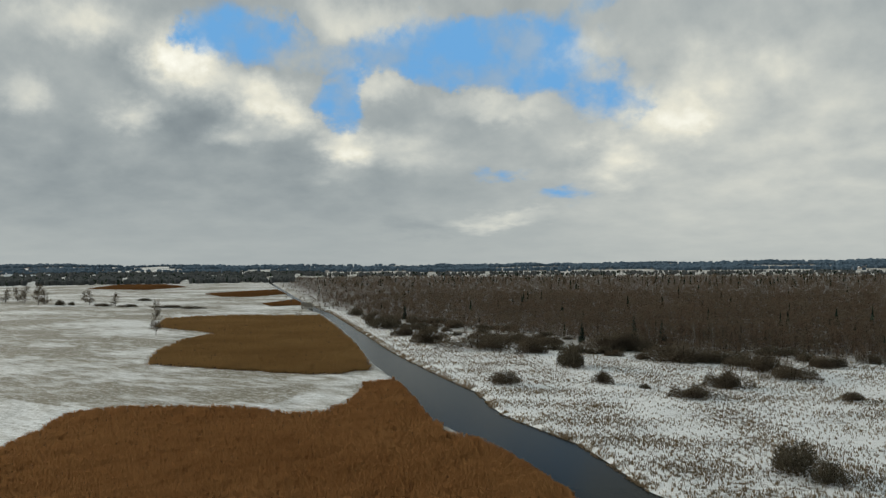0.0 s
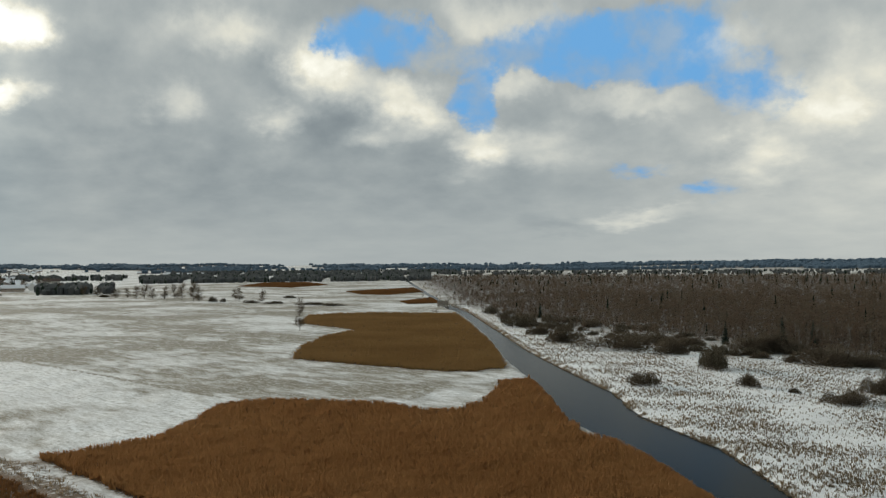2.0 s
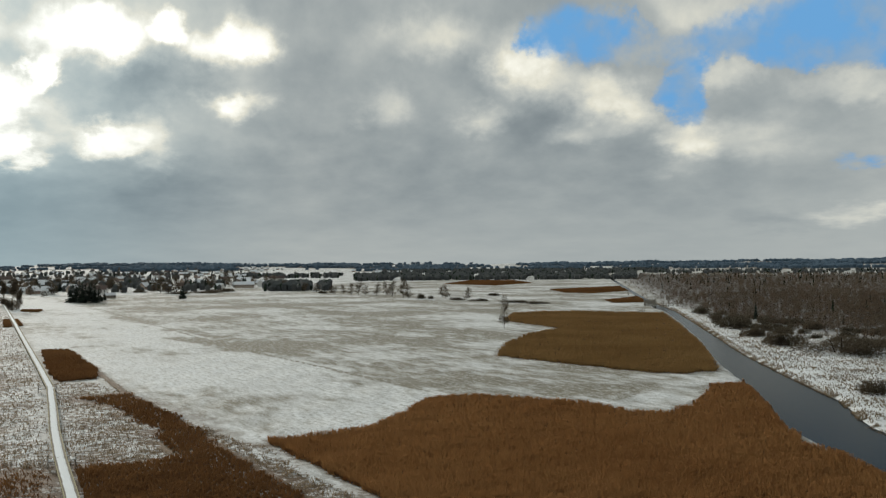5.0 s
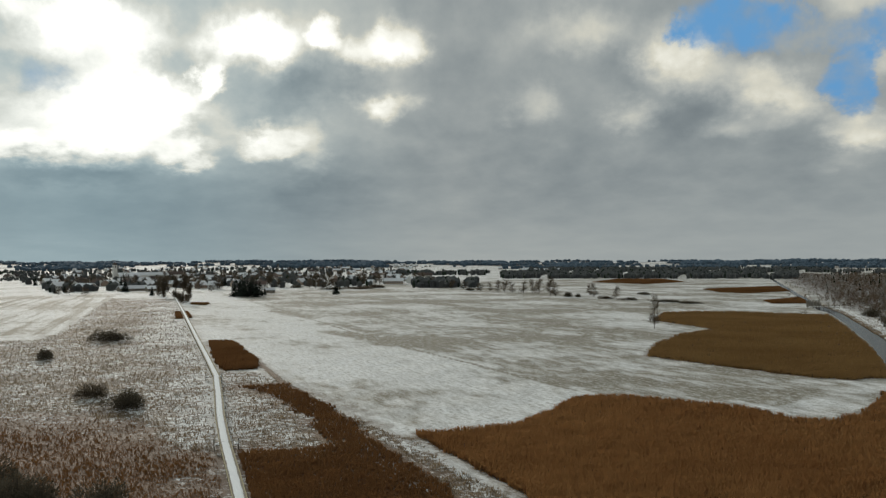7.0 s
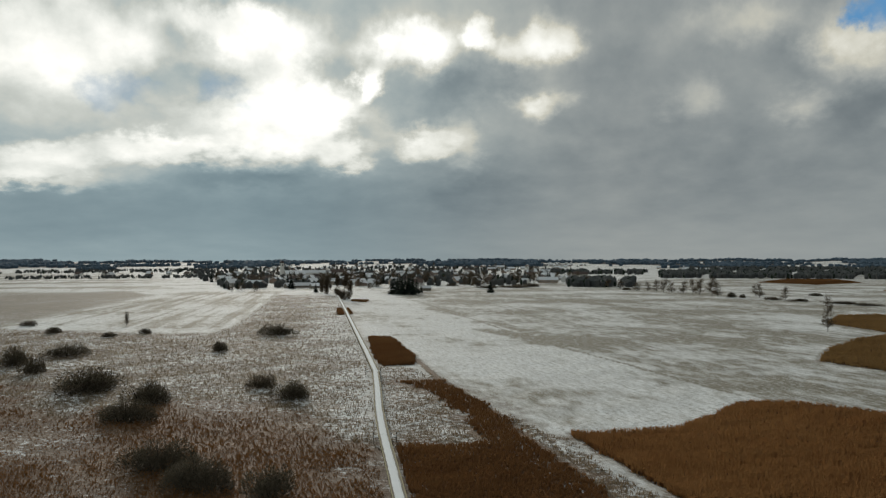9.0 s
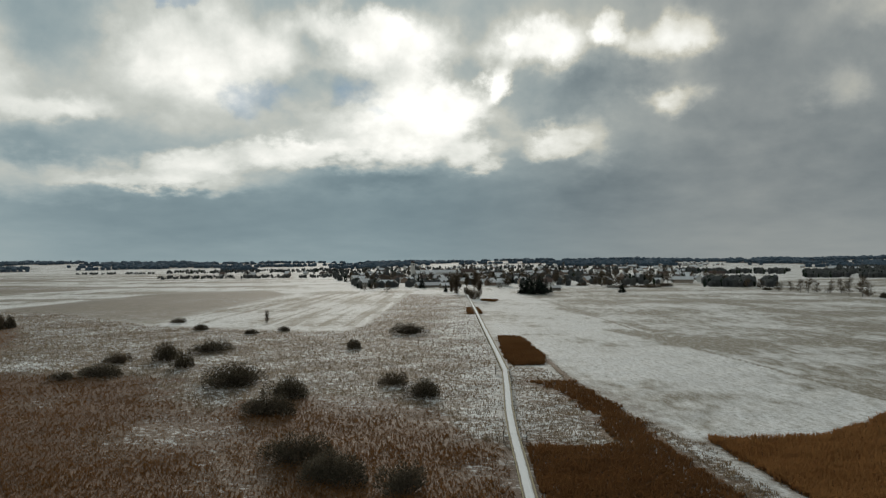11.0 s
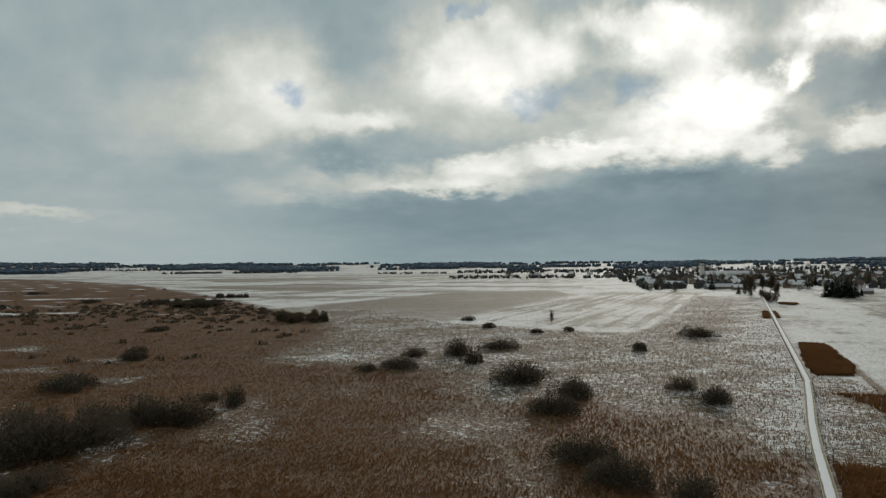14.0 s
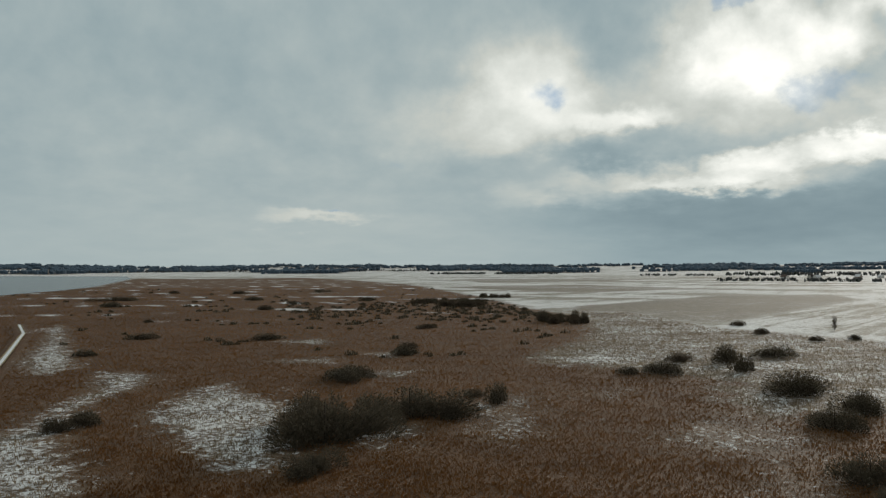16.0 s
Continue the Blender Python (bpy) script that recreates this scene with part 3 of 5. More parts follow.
WALK = ((-427, -198), (-373, -171), (-308, -145), (-255, -124), (-158, -86.8), (-64.6, -55.1), (-8, 12), (-42.7, 44.9), (-74.7, 72), (-87.2, 82.5), (-104, 96.5), (-122,
    112), (-141, 129), (-167, 152), (-203, 181), (-268, 233), (-379, 322), (-493, 413), (-581, 483), (-650, 536))


def off_walk(px, py):
    """Distance from the boardwalk's line."""
    best = np.full(px.shape, 1e9)
    for (ax, ay), (bx, by) in zip(WALK, WALK[1:]):
        dx, dy = bx - ax, by - ay
        t = np.clip(((px - ax) * dx + (py - ay) * dy) / (dx * dx + dy * dy), 0, 1)
        best = np.minimum(best, np.hypot(px - ax - t * dx, py - ay - t * dy))
    return best


def zones(px, py):
    """snow, reed, field, wood and water depth at places of the plan."""
    j = wave(px, py, 9, 1) * 1.2 + wave(px, py, 3, 2) * 0.5
    dist = np.hypot(px, py)
    snow, reed, field, wood = np.full(px.shape, 0.95), np.zeros(px.shape), np.ones(px.shape), np.zeros(px.shape)

    def lay(d, w, s, r, f, o=0.0):
        k = soft(d, w)
        snow[:], reed[:], field[:], wood[:] = snow + (s - snow) * k, reed + (r - reed) * k, field + (f - field) * k, wood + (o - wood) * k

    # stubble shows on the far half of the big field, and in strips of the western fields
    snow[:] = 0.95 - 0.13 * soft((py - 183) + 0.71 * (px + 80) + j, 4) * (px > -640) + 0.05 * wave(px, py, 90, 7)
    az = np.degrees(np.arctan2(-px, py))
    strip = wave((0.26 * py - 0.966 * px) * 0.9, (0.26 * px + 0.966 * py) * 0.16, 130, 18) + 0.5 * wave(px, py, 60, 19)
    west = soft(az - 63.1, 4) * soft(dist - 430, 90) * (1 - soft(dist - 2300, 450))
    snow[:] = snow - 0.50 * west * np.clip(strip * 1.3 + 0.1, 0, 1)
    for p, s in zip(STUBBLE, (0.27, 0.36, 0.42)):
        lay(depth_in(px, py, p) + j, 6, s + 0.12 * np.clip(strip * 1.5, -1, 1), 0.1, 0.45)
    lay(depth_in(px, py, MEADOW_WEST) + j, 6, 0.39 + 0.12 * wave(px, py, 45, 3) + 0.16 * np.clip(1 - off_walk(px, py) / 28, 0, 1), 0.2, 0)
    lay(depth_in(px, py, FIELD_WEST) + j * 0.2, 1.5, 0.90, 0, 1)
    lay(depth_in(px, py, MEADOW_DITCH) + j * 0.4, 3, 0.50, 0.3, 0)
    lay(depth_in(px, py, MEADOW_STRIP) + j * 0.6, 3, 0.56, 0.1, 0)
    lay(depth_in(px, py, MEADOW_EAST) + j * 0.3, 3, 0.78 + 0.10 * wave(px, py, 40, 4), 0, 0)
    lay(depth_in(px, py, FOREST) + j - 6, 22, 0.30, 0, 0, 1)
    m = depth_in(px, py, MARSH) + j * 1.5
    far = np.clip((dist - 330) / 700, 0, 1)
    streak = np.clip(wave(px * 0.9, py * 0.5, 85, 6) + 0.7 * wave(px, py * 0.7, 34, 26) - 0.35, 0, 1)
    lay(m + wave(px, py, 22, 40) * 3.5, 9, 0.02 + 0.25 * np.clip(wave(px, py, 60, 5) - 0.45, 0, 1) * (1 - far) + np.clip(far * 2.2, 0, 1) * 0.85 * streak, 1, 0)
    for p in THIN_PATCHES:
        lay(depth_in(px, py, p) + j * 1.5, 9, 0.33, 0.6, 0)
    for i, p in enumerate(SNOW_PATCHES):
        lay(depth_in(px, py, p) + j * 2.0 + 1, 8, 0.56 if i < 3 else 0.46, 0.35, 0)
    lay(wooded(px, py), 0.15, 0.15, 0, 0, 1.0)
    for line, wide, s in ((((-345, 372), (-193, 257), (-80, 182)), 0.5, 0.62), (((-520, 505), (-345, 372)), 0.5, 0.7), (((-46, 196), (-44, 204), (-40, 207), (-36, 202), (-35, 194), (-37, 186)), 0.6, 0.5)):
        for a, b in zip(line, line[1:]):
            lay(wide + depth_line(px, py, a, b), 0.6, s, 0, 1)
    # bare strips where wind has cleared the stubble
    for line, wide in ((((-376, 387), (-302, 343)), 3), (((-241, 281), (-194, 262), (-153, 239)), 3), (((-352, 526), (-281, 470), (-260, 455)), 4), (((-272, 318), (-225, 291)), 3), (((-376, 528), (-301, 488)), 4), (((-172, 364), (-137, 347)), 3), (((-225, 279), (-181, 249)), 3)):
        for a, b in zip(line, line[1:]):
            lay(wide + depth_line(px, py, a, b) + j * 2.5, 7, 0.55, 0, 1)
    lay(1 - np.hypot((px + 47) / 9, (py - 196) / 9) + 0.4 * j, 0.5, 0.66, 0, 1)
    ditch = ((-183.4, 183.6), (-148.2, 156.5), (-121.6, 138.8), (-90.4, 116.4), (-64.6, 96.9), (-52.7, 87.6))
    for a, b in zip(ditch, ditch[1:]):
        lay(0.9 + depth_line(px, py, a, b), 0.5, 0.05, 0.6, 0)
    for p in (REED_FRONT, REED_MIDDLE, REED_FAR, REED_NEAR_BRIDGE, REED_BACK, REED_SQUARE, REED_DITCH, REED_CLUMP, REED_TUFT):
        lay(depth_in(px, py, p) + j * (0.5 if p is not REED_DITCH else 2.5), 1.5 if p is not REED_DITCH else 9, 0.0, 1, 0)
    return snow, reed, field, wood


def relief(px, py):
    """Height of the land: flat moor, low hills from two kilometres on."""
    d, az = np.hypot(px, py), np.degrees(np.arctan2(-px, py))
    far = np.clip((d - 2900) / 4140, 0, 1)
    far = far * far * (3 - 2 * far)
    crest = 38 + 6 * soft(az - 63.4, 13) + 12 * np.exp(-((az - 41.6) / 6) ** 2) + 9 * np.exp(-((az - 26.5) / 6.5) ** 2) + 7 * np.exp(-((az - 95.9) / 3.5) ** 2) + 6 * np.exp(-((az + 20.6) / 12) ** 2)
    crest = crest + 4 * np.sin(az * 0.84) + 3 * np.sin(az * 2.1 + 1) - 9 * np.exp(-((az - 106.2) / 4.5) ** 2)
    town = np.exp(-((az - 44.4) / 12) ** 2) * np.clip((d - 1380) / 1840, 0, 1) * 9
    low = np.maximum(canal_depth(px, py), depth_in(px, py, LAKE) * 0.2)
    bed = -1.3 * soft(low + 0.6, 2.2)
    return far * crest + town * (1 - far * 0.6) + bed + 0.12 * wave(px, py, 14, 9) * (d < 1000)


def build_ground():
    az = np.concatenate([np.arange(-36, 124, 0.19), np.arange(124, 324, 2.0)])
    n = 300
    r = np.concatenate([[3.0, 12, 30, 50, 70], 88 * (7640 / 88) ** (np.arange(n) / (n - 1))])
    A, R = np.meshgrid(np.radians(az), r)
    X, Y = -np.sin(A) * R, np.cos(A) * R
    Z = relief(X, Y)
    rows, cols = X.shape
    verts = np.stack([X, Y, Z], -1).reshape(-1, 3)
    i, j = np.meshgrid(np.arange(rows - 1), np.arange(cols), indexing="ij")
    k = (j + 1) % cols
    quads = np.stack([i * cols + j, (i + 1) * cols + j, (i + 1) * cols + k, i * cols + k], -1).reshape(-1, 4)
    me = bpy.data.meshes.new("ground")
    me.vertices.add(len(verts) + 1)
    me.vertices.foreach_set("co", np.concatenate([verts, [[0, 0, 0]]]).ravel())
    hub = np.stack([np.full(cols, len(verts)), np.arange(cols), (np.arange(cols) + 1) % cols], -1)
    me.loops.add(quads.size + hub.size)
    me.loops.foreach_set("vertex_index", np.concatenate([quads.ravel(), hub.ravel()]))
    me.polygons.add(len(quads) + len(hub))
    me.polygons.foreach_set("loop_start", np.concatenate([np.arange(len(quads)) * 4, quads.size + np.arange(len(hub)) * 3]))
    me.update(calc_edges=True)
    for name, v in zip(("snow", "reed", "field", "wood", "plough"), (*zones(X, Y), soft(depth_in(X, Y, FIELD_WEST), 3))):
        at = me.attributes.new(name, "FLOAT", "POINT")
        at.data.foreach_set("value", np.concatenate([v.ravel(), [0.3]]).astype(np.float32))
    me.polygons.foreach_set("use_smooth", np.ones(len(me.polygons), bool))
    me.materials.append(MAT_GROUND)
    tagged(new("ground", me), "snow-dusted moor, fields and low hills", "ground", kind="structure")


build_ground()


def build_waters():
    v, f = [], []
    for i, (x, y, w) in enumerate(CANAL):
        a, b = CANAL[max(i - 1, 0)], CANAL[min(i + 1, len(CANAL) - 1)]
        d = Vector((b[0] - a[0], b[1] - a[1], 0)).normalized()
        s = Vector((-d.y, d.x, 0)) * (w + 3)
        v += [(x - s.x, y - s.y, -0.55), (x + s.x, y + s.y, -0.55)]
        if i:
            f.append((2 * i - 2, 2 * i, 2 * i + 1, 2 * i - 1))
    tagged(new("canal_water", mesh_from("canal_water", v, f, MAT_WATER)), "dark still canal water between reed banks", "water", kind="structure")
    v = [(x, y, -0.5) for x, y in LAKE]
    tagged(new("lake_water", mesh_from("lake_water", v, [tuple(range(len(v)))], MAT_WATER)), "grey open lake beyond the reeds", "water", kind="structure")


build_waters()

# ---- growing things ----


def land(x, y):
    return float(relief(np.array([x], float), np.array([y], float))[0])


def scatter_blades(name, label, category, xs, ys, tall, wide, material, lean=0.35, count=3):
    """Stuff: upright tufts of a few blades each, at many places."""
    n = len(xs)
    zs = relief(xs, ys)
    r = np.random.RandomState(len(xs) % 977)
    verts, faces = [], []
    for k in range(count):
        a = r.uniform(0, 2 * np.pi, n)
        h = tall * r.uniform(0.82, 1.12, n)
        w = wide * r.uniform(0.6, 1.3, n) * 0.5
        ox, oy = r.normal(0, 0.35, n) * wide, r.normal(0, 0.35, n) * wide
        tx, ty = r.normal(0, lean, n) * h * 0.5, r.normal(0, lean, n) * h * 0.5
        bx, by = xs + ox, ys + oy
        p = np.stack([np.stack([bx - np.cos(a) * w, by - np.sin(a) * w, zs - 0.1], -1), np.stack([bx + np.cos(a) * w, by + np.sin(a) * w, zs - 0.1], -1),
                      np.stack([bx + tx + np.cos(a) * w * 0.45, by + ty + np.sin(a) * w * 0.45, zs + h * 0.93], -1), np.stack([bx + tx - np.cos(a) * w * 0.3, by + ty - np.sin(a) * w * 0.3, zs + h], -1)], 1)
        verts.append(p.reshape(-1, 3))
    v = np.concatenate(verts)
    q = np.arange(len(v)).reshape(-1, 4)
    me = bpy.data.meshes.new(name)
    me.vertices.add(len(v))
    me.vertices.foreach_set("co", v.ravel())
    me.loops.add(q.size)
    me.loops.foreach_set("vertex_index", q.ravel())
    me.polygons.add(len(q))
    me.polygons.foreach_set("loop_start", np.arange(len(q)) * 4)
    me.update(calc_edges=True)
    me.materials.append(material)
    return tagged(new(name, me), label, category, kind="stuff")


def polar_points(n, az0, az1, r0, r1, seed):
    """Places spread evenly in bearing and in the logarithm of distance, so near ground is densest."""
    r = np.random.RandomState(seed)
    a, d = np.radians(r.uniform(az0, az1, n)), r0 * (r1 / r0) ** r.uniform(0, 1, n)
    return -np.sin(a) * d, np.cos(a) * d, d


def build_reeds():
    for name, outline, n, label in (("reed_bed", REED_FRONT, 66000, "large bed of dry brown reed beside the canal"), ("reed_bed", REED_MIDDLE, 26000, "lobed bed of dry brown reed in the snowy field"),
                                    ("reed_bed", REED_FAR, 3500, "narrow reed bed in the field beyond the bridge"), ("reed_bed", REED_NEAR_BRIDGE, 2500, "narrow reed bed along the canal beyond the bridge"), ("reed_bed", REED_BACK, 3000, "thin strip of reed in the far field"),
                                    ("reed_bed", REED_SQUARE, 4000, "small square of dry reed beside the boardwalk"), ("reed_bed", REED_CLUMP, 1500, "small reed clump beside the boardwalk near the village"), ("reed_bed", REED_TUFT, 1200, "small reed tuft near the village end of the boardwalk"), ("reed_bed", REED_DITCH, 16000, "reed belt along the ditch and boardwalk")):
        p = np.array(outline)
        d = np.hypot(p[:, 0], p[:, 1])
        az = np.degrees(np.arctan2(-p[:, 0], p[:, 1]))
        x, y, r = polar_points(n * 3, az.min(), az.max(), max(d.min(), 90), d.max(), n)
        k = (depth_in(x, y, outline) + (wave(x, y, 9, 1) * 0.6 if outline is not REED_DITCH else wave(x, y, 14, 1) * 1.2 + wave(x, y, 2, 7) + 1.2) > 0.2) & (canal_depth(x, y) < 0.3) & (off_walk(x, y) > 1.7)
        x, y, r = x[k][:n], y[k][:n], r[k][:n]
        scatter_blades(name, label, "reed", x, y, (0.8 if outline in (REED_SQUARE, REED_CLUMP, REED_TUFT) else 0.5 if outline is REED_DITCH else 0.9) * (1 + 0.15 * wave(x, y, 11, 8)), 0.06 + r * 0.0008, MAT_REED if outline is REED_FRONT else MAT_BANK_REED if outline in (REED_DITCH, REED_SQUARE, REED_CLUMP, REED_TUFT) else MAT_PALE_REED if outline is REED_MIDDLE else MAT_MARSH_REED)
    # the marsh: reed wherever it is not snow
    x, y, r = polar_points(300000, 26, 122, 95, 1200, 5)
    k = depth_in(x, y, MARSH) > -14
    x, y, r = x[k], y[k], r[k]
    snow, reed, field, wood = zones(x, y)
    k = np.random.RandomState(3).uniform(0, 1, len(x)) < np.clip((0.62 - snow) / 0.42, 0.05, 1) * np.clip(reed * 1.5 - 0.3, 0, 1)
    k &= off_walk(x, y) > np.where(y < 0, 3.5, 1.7)
    x, y, r = x[k], y[k], r[k]
    scatter_blades("marsh_reed", "wide marsh of dry brown reed with snowy gaps", "reed", x, y, (0.28 + 0.08 * wave(x, y, 25, 8)) * np.clip(1.25 - 1.7 * zones(x, y)[0], 0.4, 1), 0.06 + r * 0.0008, MAT_MARSH_REED, 0.5, 2)
    # dead sedge tussocks through the snow of the meadows
    for name, label, n, az0, az1, r1, seed in (("meadow_sedge", "brown sedge tussocks through snow of the eastern meadow", 400000, -33, 8, 560, 6), ("meadow_sedge", "dark sedge tussocks through thin snow of the western meadow", 430000, 14, 122, 900, 9)):
        x, y, r = polar_points(n, az0, az1, 95, r1, seed)
        snow, reed, field, wood = zones(x, y)
        clump = wave(x, y, 1.7, 12) + 0.9 * wave(x, y, 0.8, 13) + 0.6 * wave(x, y, 30, 14)
        k = (field < 0.3) & ((depth_in(x, y, MARSH) < 2) | (snow > 0.38)) & (reed < 0.5) & (wood < 0.75) & (snow > 0.2) & (canal_depth(x, y) < -0.3) & (off_walk(x, y) > 1.0)
        k &= clump > (snow - 0.66) * 2.6 + 0.05 + np.clip((r - 350) / 450, 0, 1) * 0.9
        x, y, r = x[k], y[k], r[k]
        scatter_blades(name, label, "grass", x, y, 0.36 + 0.10 * wave(x, y, 6, 8), 0.06 + r * 0.0007, MAT_SEDGE, 0.6, 1)
    # fringe of straw on the canal's eastern bank
    i = np.random.RandomState(8).uniform(0, 1, (9000, 2))
    c = np.array(CANAL)[3:20]
    s = i[:, 0] * (len(c) - 1.01)
    j = s.astype(int)
    t = (s - j)[:, None]
    p = c[j] * (1 - t) + c[j + 1] * t
    d = c[j + 1] - c[j]
    n = np.stack([d[:, 1], -d[:, 0]], -1) / np.hypot(d[:, 0], d[:, 1])[:, None]
    off = p[:, 2] + 0.2 + i[:, 1] ** 2 * 2.2
    side = np.sign(n[:, 0])
    x, y = p[:, 0] + n[:, 0] * side * off, p[:, 1] + n[:, 1] * side * off
    k = wave(x, y, 12, 15) + wave(x, y, 3, 16) * 0.6 > -0.1
    scatter_blades("bank_sedge", "straw-coloured sedge fringe on the canal bank", "grass", x[k], y[k], 0.45 + 0 * x[k], 0.16 + 0 * x[k], MAT_SEDGE, 0.8, 2)

    # low dark scrub, thickest in a belt across the far marsh
    r = np.random.RandomState(21)
    x, y, d = polar_points(5200, 74, 122, 260, 1150, 22)
    thick = np.exp(-((x + 570) / 110) ** 2 - ((y - 44) / 110) ** 2) * 2.2 + 0.55 * wave(x, y, 60, 23) + 0.3 * wave(x, y, 18, 24)
    k = (depth_in(x, y, MARSH) > 3) & (thick + r.uniform(-0.3, 0.3, len(x)) > 0.62) & (zones(x, y)[0] < 0.4)
    n = 34
    cx, cy, cd = np.repeat(x[k], n), np.repeat(y[k], n), np.repeat(d[k], n)
    a, q = r.uniform(0, 6.283, len(cx)), r.uniform(0, 1, len(cx)) ** 0.6
    wide = np.repeat(r.uniform(0.8, 2.6, k.sum()), n)
    scatter_blades("marsh_scrub", "low dark scrub spread through the far reed marsh", "bush", cx + np.cos(a) * q * wide, cy + np.sin(a) * q * wide, wide * 0.75 * np.sqrt(1.05 - q * q), 0.12 + cd * 0.0008, MAT_SHRUB, 0.6, 1)


build_reeds()


def shrub(name, label, wide, tall, seed, material=MAT_SHRUB, twigs=2600, fine=0.8):
    """A leafless shrub: stems fanning from the foot into a low ragged dome of fine upright twigs."""
    random.seed(seed)
    root = tagged(new(name), label, "bush")
    fuzz = Soup()
    lobes = [(random.uniform(-0.34, 0.34) * wide, random.uniform(-0.34, 0.34) * wide, random.uniform(0.5, 0.95) * tall, random.uniform(0.15, 0.27) * wide) for _ in range(7 if fine > 0.6 else 11)]
    lobes[0] = (0, 0, tall * 0.95, 0.25 * wide)
    for x, y, h, r in lobes[:4]:
        s = Soup()
        s.tube((x * 0.5, y * 0.5, -0.05), (x * 0.9, y * 0.9, h * 0.7), 0.010 * wide, 0.004 * wide, 4)
        part("stem", s.mesh("stem", MAT_BARK), root)
    for i in range(twigs):
        x, y, h, r = random.choice(lobes)
        a, q, f = random.uniform(0, 6.283), math.sqrt(random.random()), random.uniform(0.0, 1.0) ** 0.75
        dome = math.sqrt(max(0.0, 1 - q * q * 0.92))
        c = Vector((x + math.cos(a) * q * r, y + math.sin(a) * q * r, f * h * 0.86 * dome))
        out = Vector((math.cos(a) * q + x / wide, math.sin(a) * q + y / wide, 0))
        d = out * 0.55 + Vector((random.gauss(0, 0.35), random.gauss(0, 0.35), random.uniform(0.35, 1.1)))
        d = d.normalized() * random.uniform(0.07, 0.15) * fine
        fuzz.blade(c, (d.x * wide, d.y * wide, d.z * tall * 1.25), 0.0125 * wide * fine)
    part("crown", fuzz.mesh("crown", material), root)
    return root


def bare_tree(name, label, tall, spread, seed, bark=MAT_BARK, twig=MAT_TWIG, twigs=420, low=0.25, fat=0.0045):
    """A leafless tree: tapered bending trunk, limbs and a crown of fine twigs."""
    random.seed(seed)
    root = tagged(new(name), label, "tree")
    wood, fuzz = Soup(), Soup()
    p, r = Vector((0, 0, -0.1)), tall * 0.016
    spine = [p]
    for i in range(5):
        q = p + Vector((random.uniform(-1, 1) * 0.02 * tall, random.uniform(-1, 1) * 0.02 * tall, tall * 0.19))
        wood.tube(p, q, r * (1 - i * 0.18), r * (1 - (i + 1) * 0.18), 5)
        p = q
        spine.append(p)
    limbs = []
    for i in range(24):
        f = random.uniform(low, 0.98) * 5
        k = min(int(f), 4)
        a = spine[k].lerp(spine[k + 1], f - k)
        w = random.uniform(0, 6.283)
        reach = spread * (1.15 - 0.6 * f / 5) * random.uniform(0.7, 1.1)
        b = a + Vector((math.cos(w) * reach, math.sin(w) * reach, tall * random.uniform(0.08, 0.2)))
        wood.tube(a, b, r * 0.35, r * 0.08, 3)
        limbs.append((a, b))
    for i in range(twigs):
        a, b = random.choice(limbs)
        f = random.uniform(0.25, 1.05)
        c = a.lerp(b, f) + Vector((random.gauss(0, 0.2) * spread, random.gauss(0, 0.2) * spread, random.gauss(0, 0.05) * tall))
        d = (b - a).normalized() * 0.5 + Vector((random.uniform(-1, 1), random.uniform(-1, 1), random.uniform(0.1, 1.4)))
        fuzz.blade(c, d.normalized() * tall * random.uniform(0.06, 0.13), tall * fat)
    part("trunk", wood.mesh("trunk", bark), root)
    part("crown", fuzz.mesh("crown", twig), root)
    return root


def spruce(name, label, tall, spread, seed):
    """A conifer: trunk and drooping whorls of needled boughs."""
    random.seed(seed)
    root = tagged(new(name), label, "conifer")
    wood, fuzz = Soup(), Soup()
    wood.tube((0, 0, -0.1), (0, 0, tall * 0.95), tall * 0.016, tall * 0.003, 5)
    for i in range(30):
        f = 0.08 + 0.9 * i / 30
        reach = spread * (1.02 - f) * random.uniform(0.85, 1.15) + 0.02 * tall
        for j in range(9):
            w = random.uniform(0, 6.283)
            a = Vector((0, 0, f * tall + random.uniform(-0.02, 0.02) * tall))
            d = Vector((math.cos(w) * reach, math.sin(w) * reach, -reach * random.uniform(0.1, 0.45)))
            side = Vector((-math.sin(w), math.cos(w), 0)) * reach * random.uniform(0.22, 0.34)
            m = a + d * 0.6
            fuzz.add([tuple(a), tuple(m + side), tuple(a + d), tuple(m - side)], [(0, 1, 2, 3)])
    part("trunk", wood.mesh("trunk", MAT_BARK), root)
    part("crown", fuzz.mesh("crown", MAT_NEEDLE), root)
    return root


turns = random.Random(11)


def plant(kinds, pick, x, y, sx, sz, label="", group=""):
    """Sets one more plant of a kind, scaled from its unit size."""
    maker, made = kinds[pick % len(kinds)]
    m = Matrix.Translation((x, y, land(x, y))) @ Matrix.Rotation(turns.uniform(0, 6.283), 4, "Z")
    if not made:
        made.append(maker())
        ob = made[0]
        ob.matrix_basis = m
    else:
        ob = copy_thing(made[0], m)
    ob.scale = (sx, sx * turns.uniform(0.9, 1.1), sz)
    return tagged(ob, label, group=group)


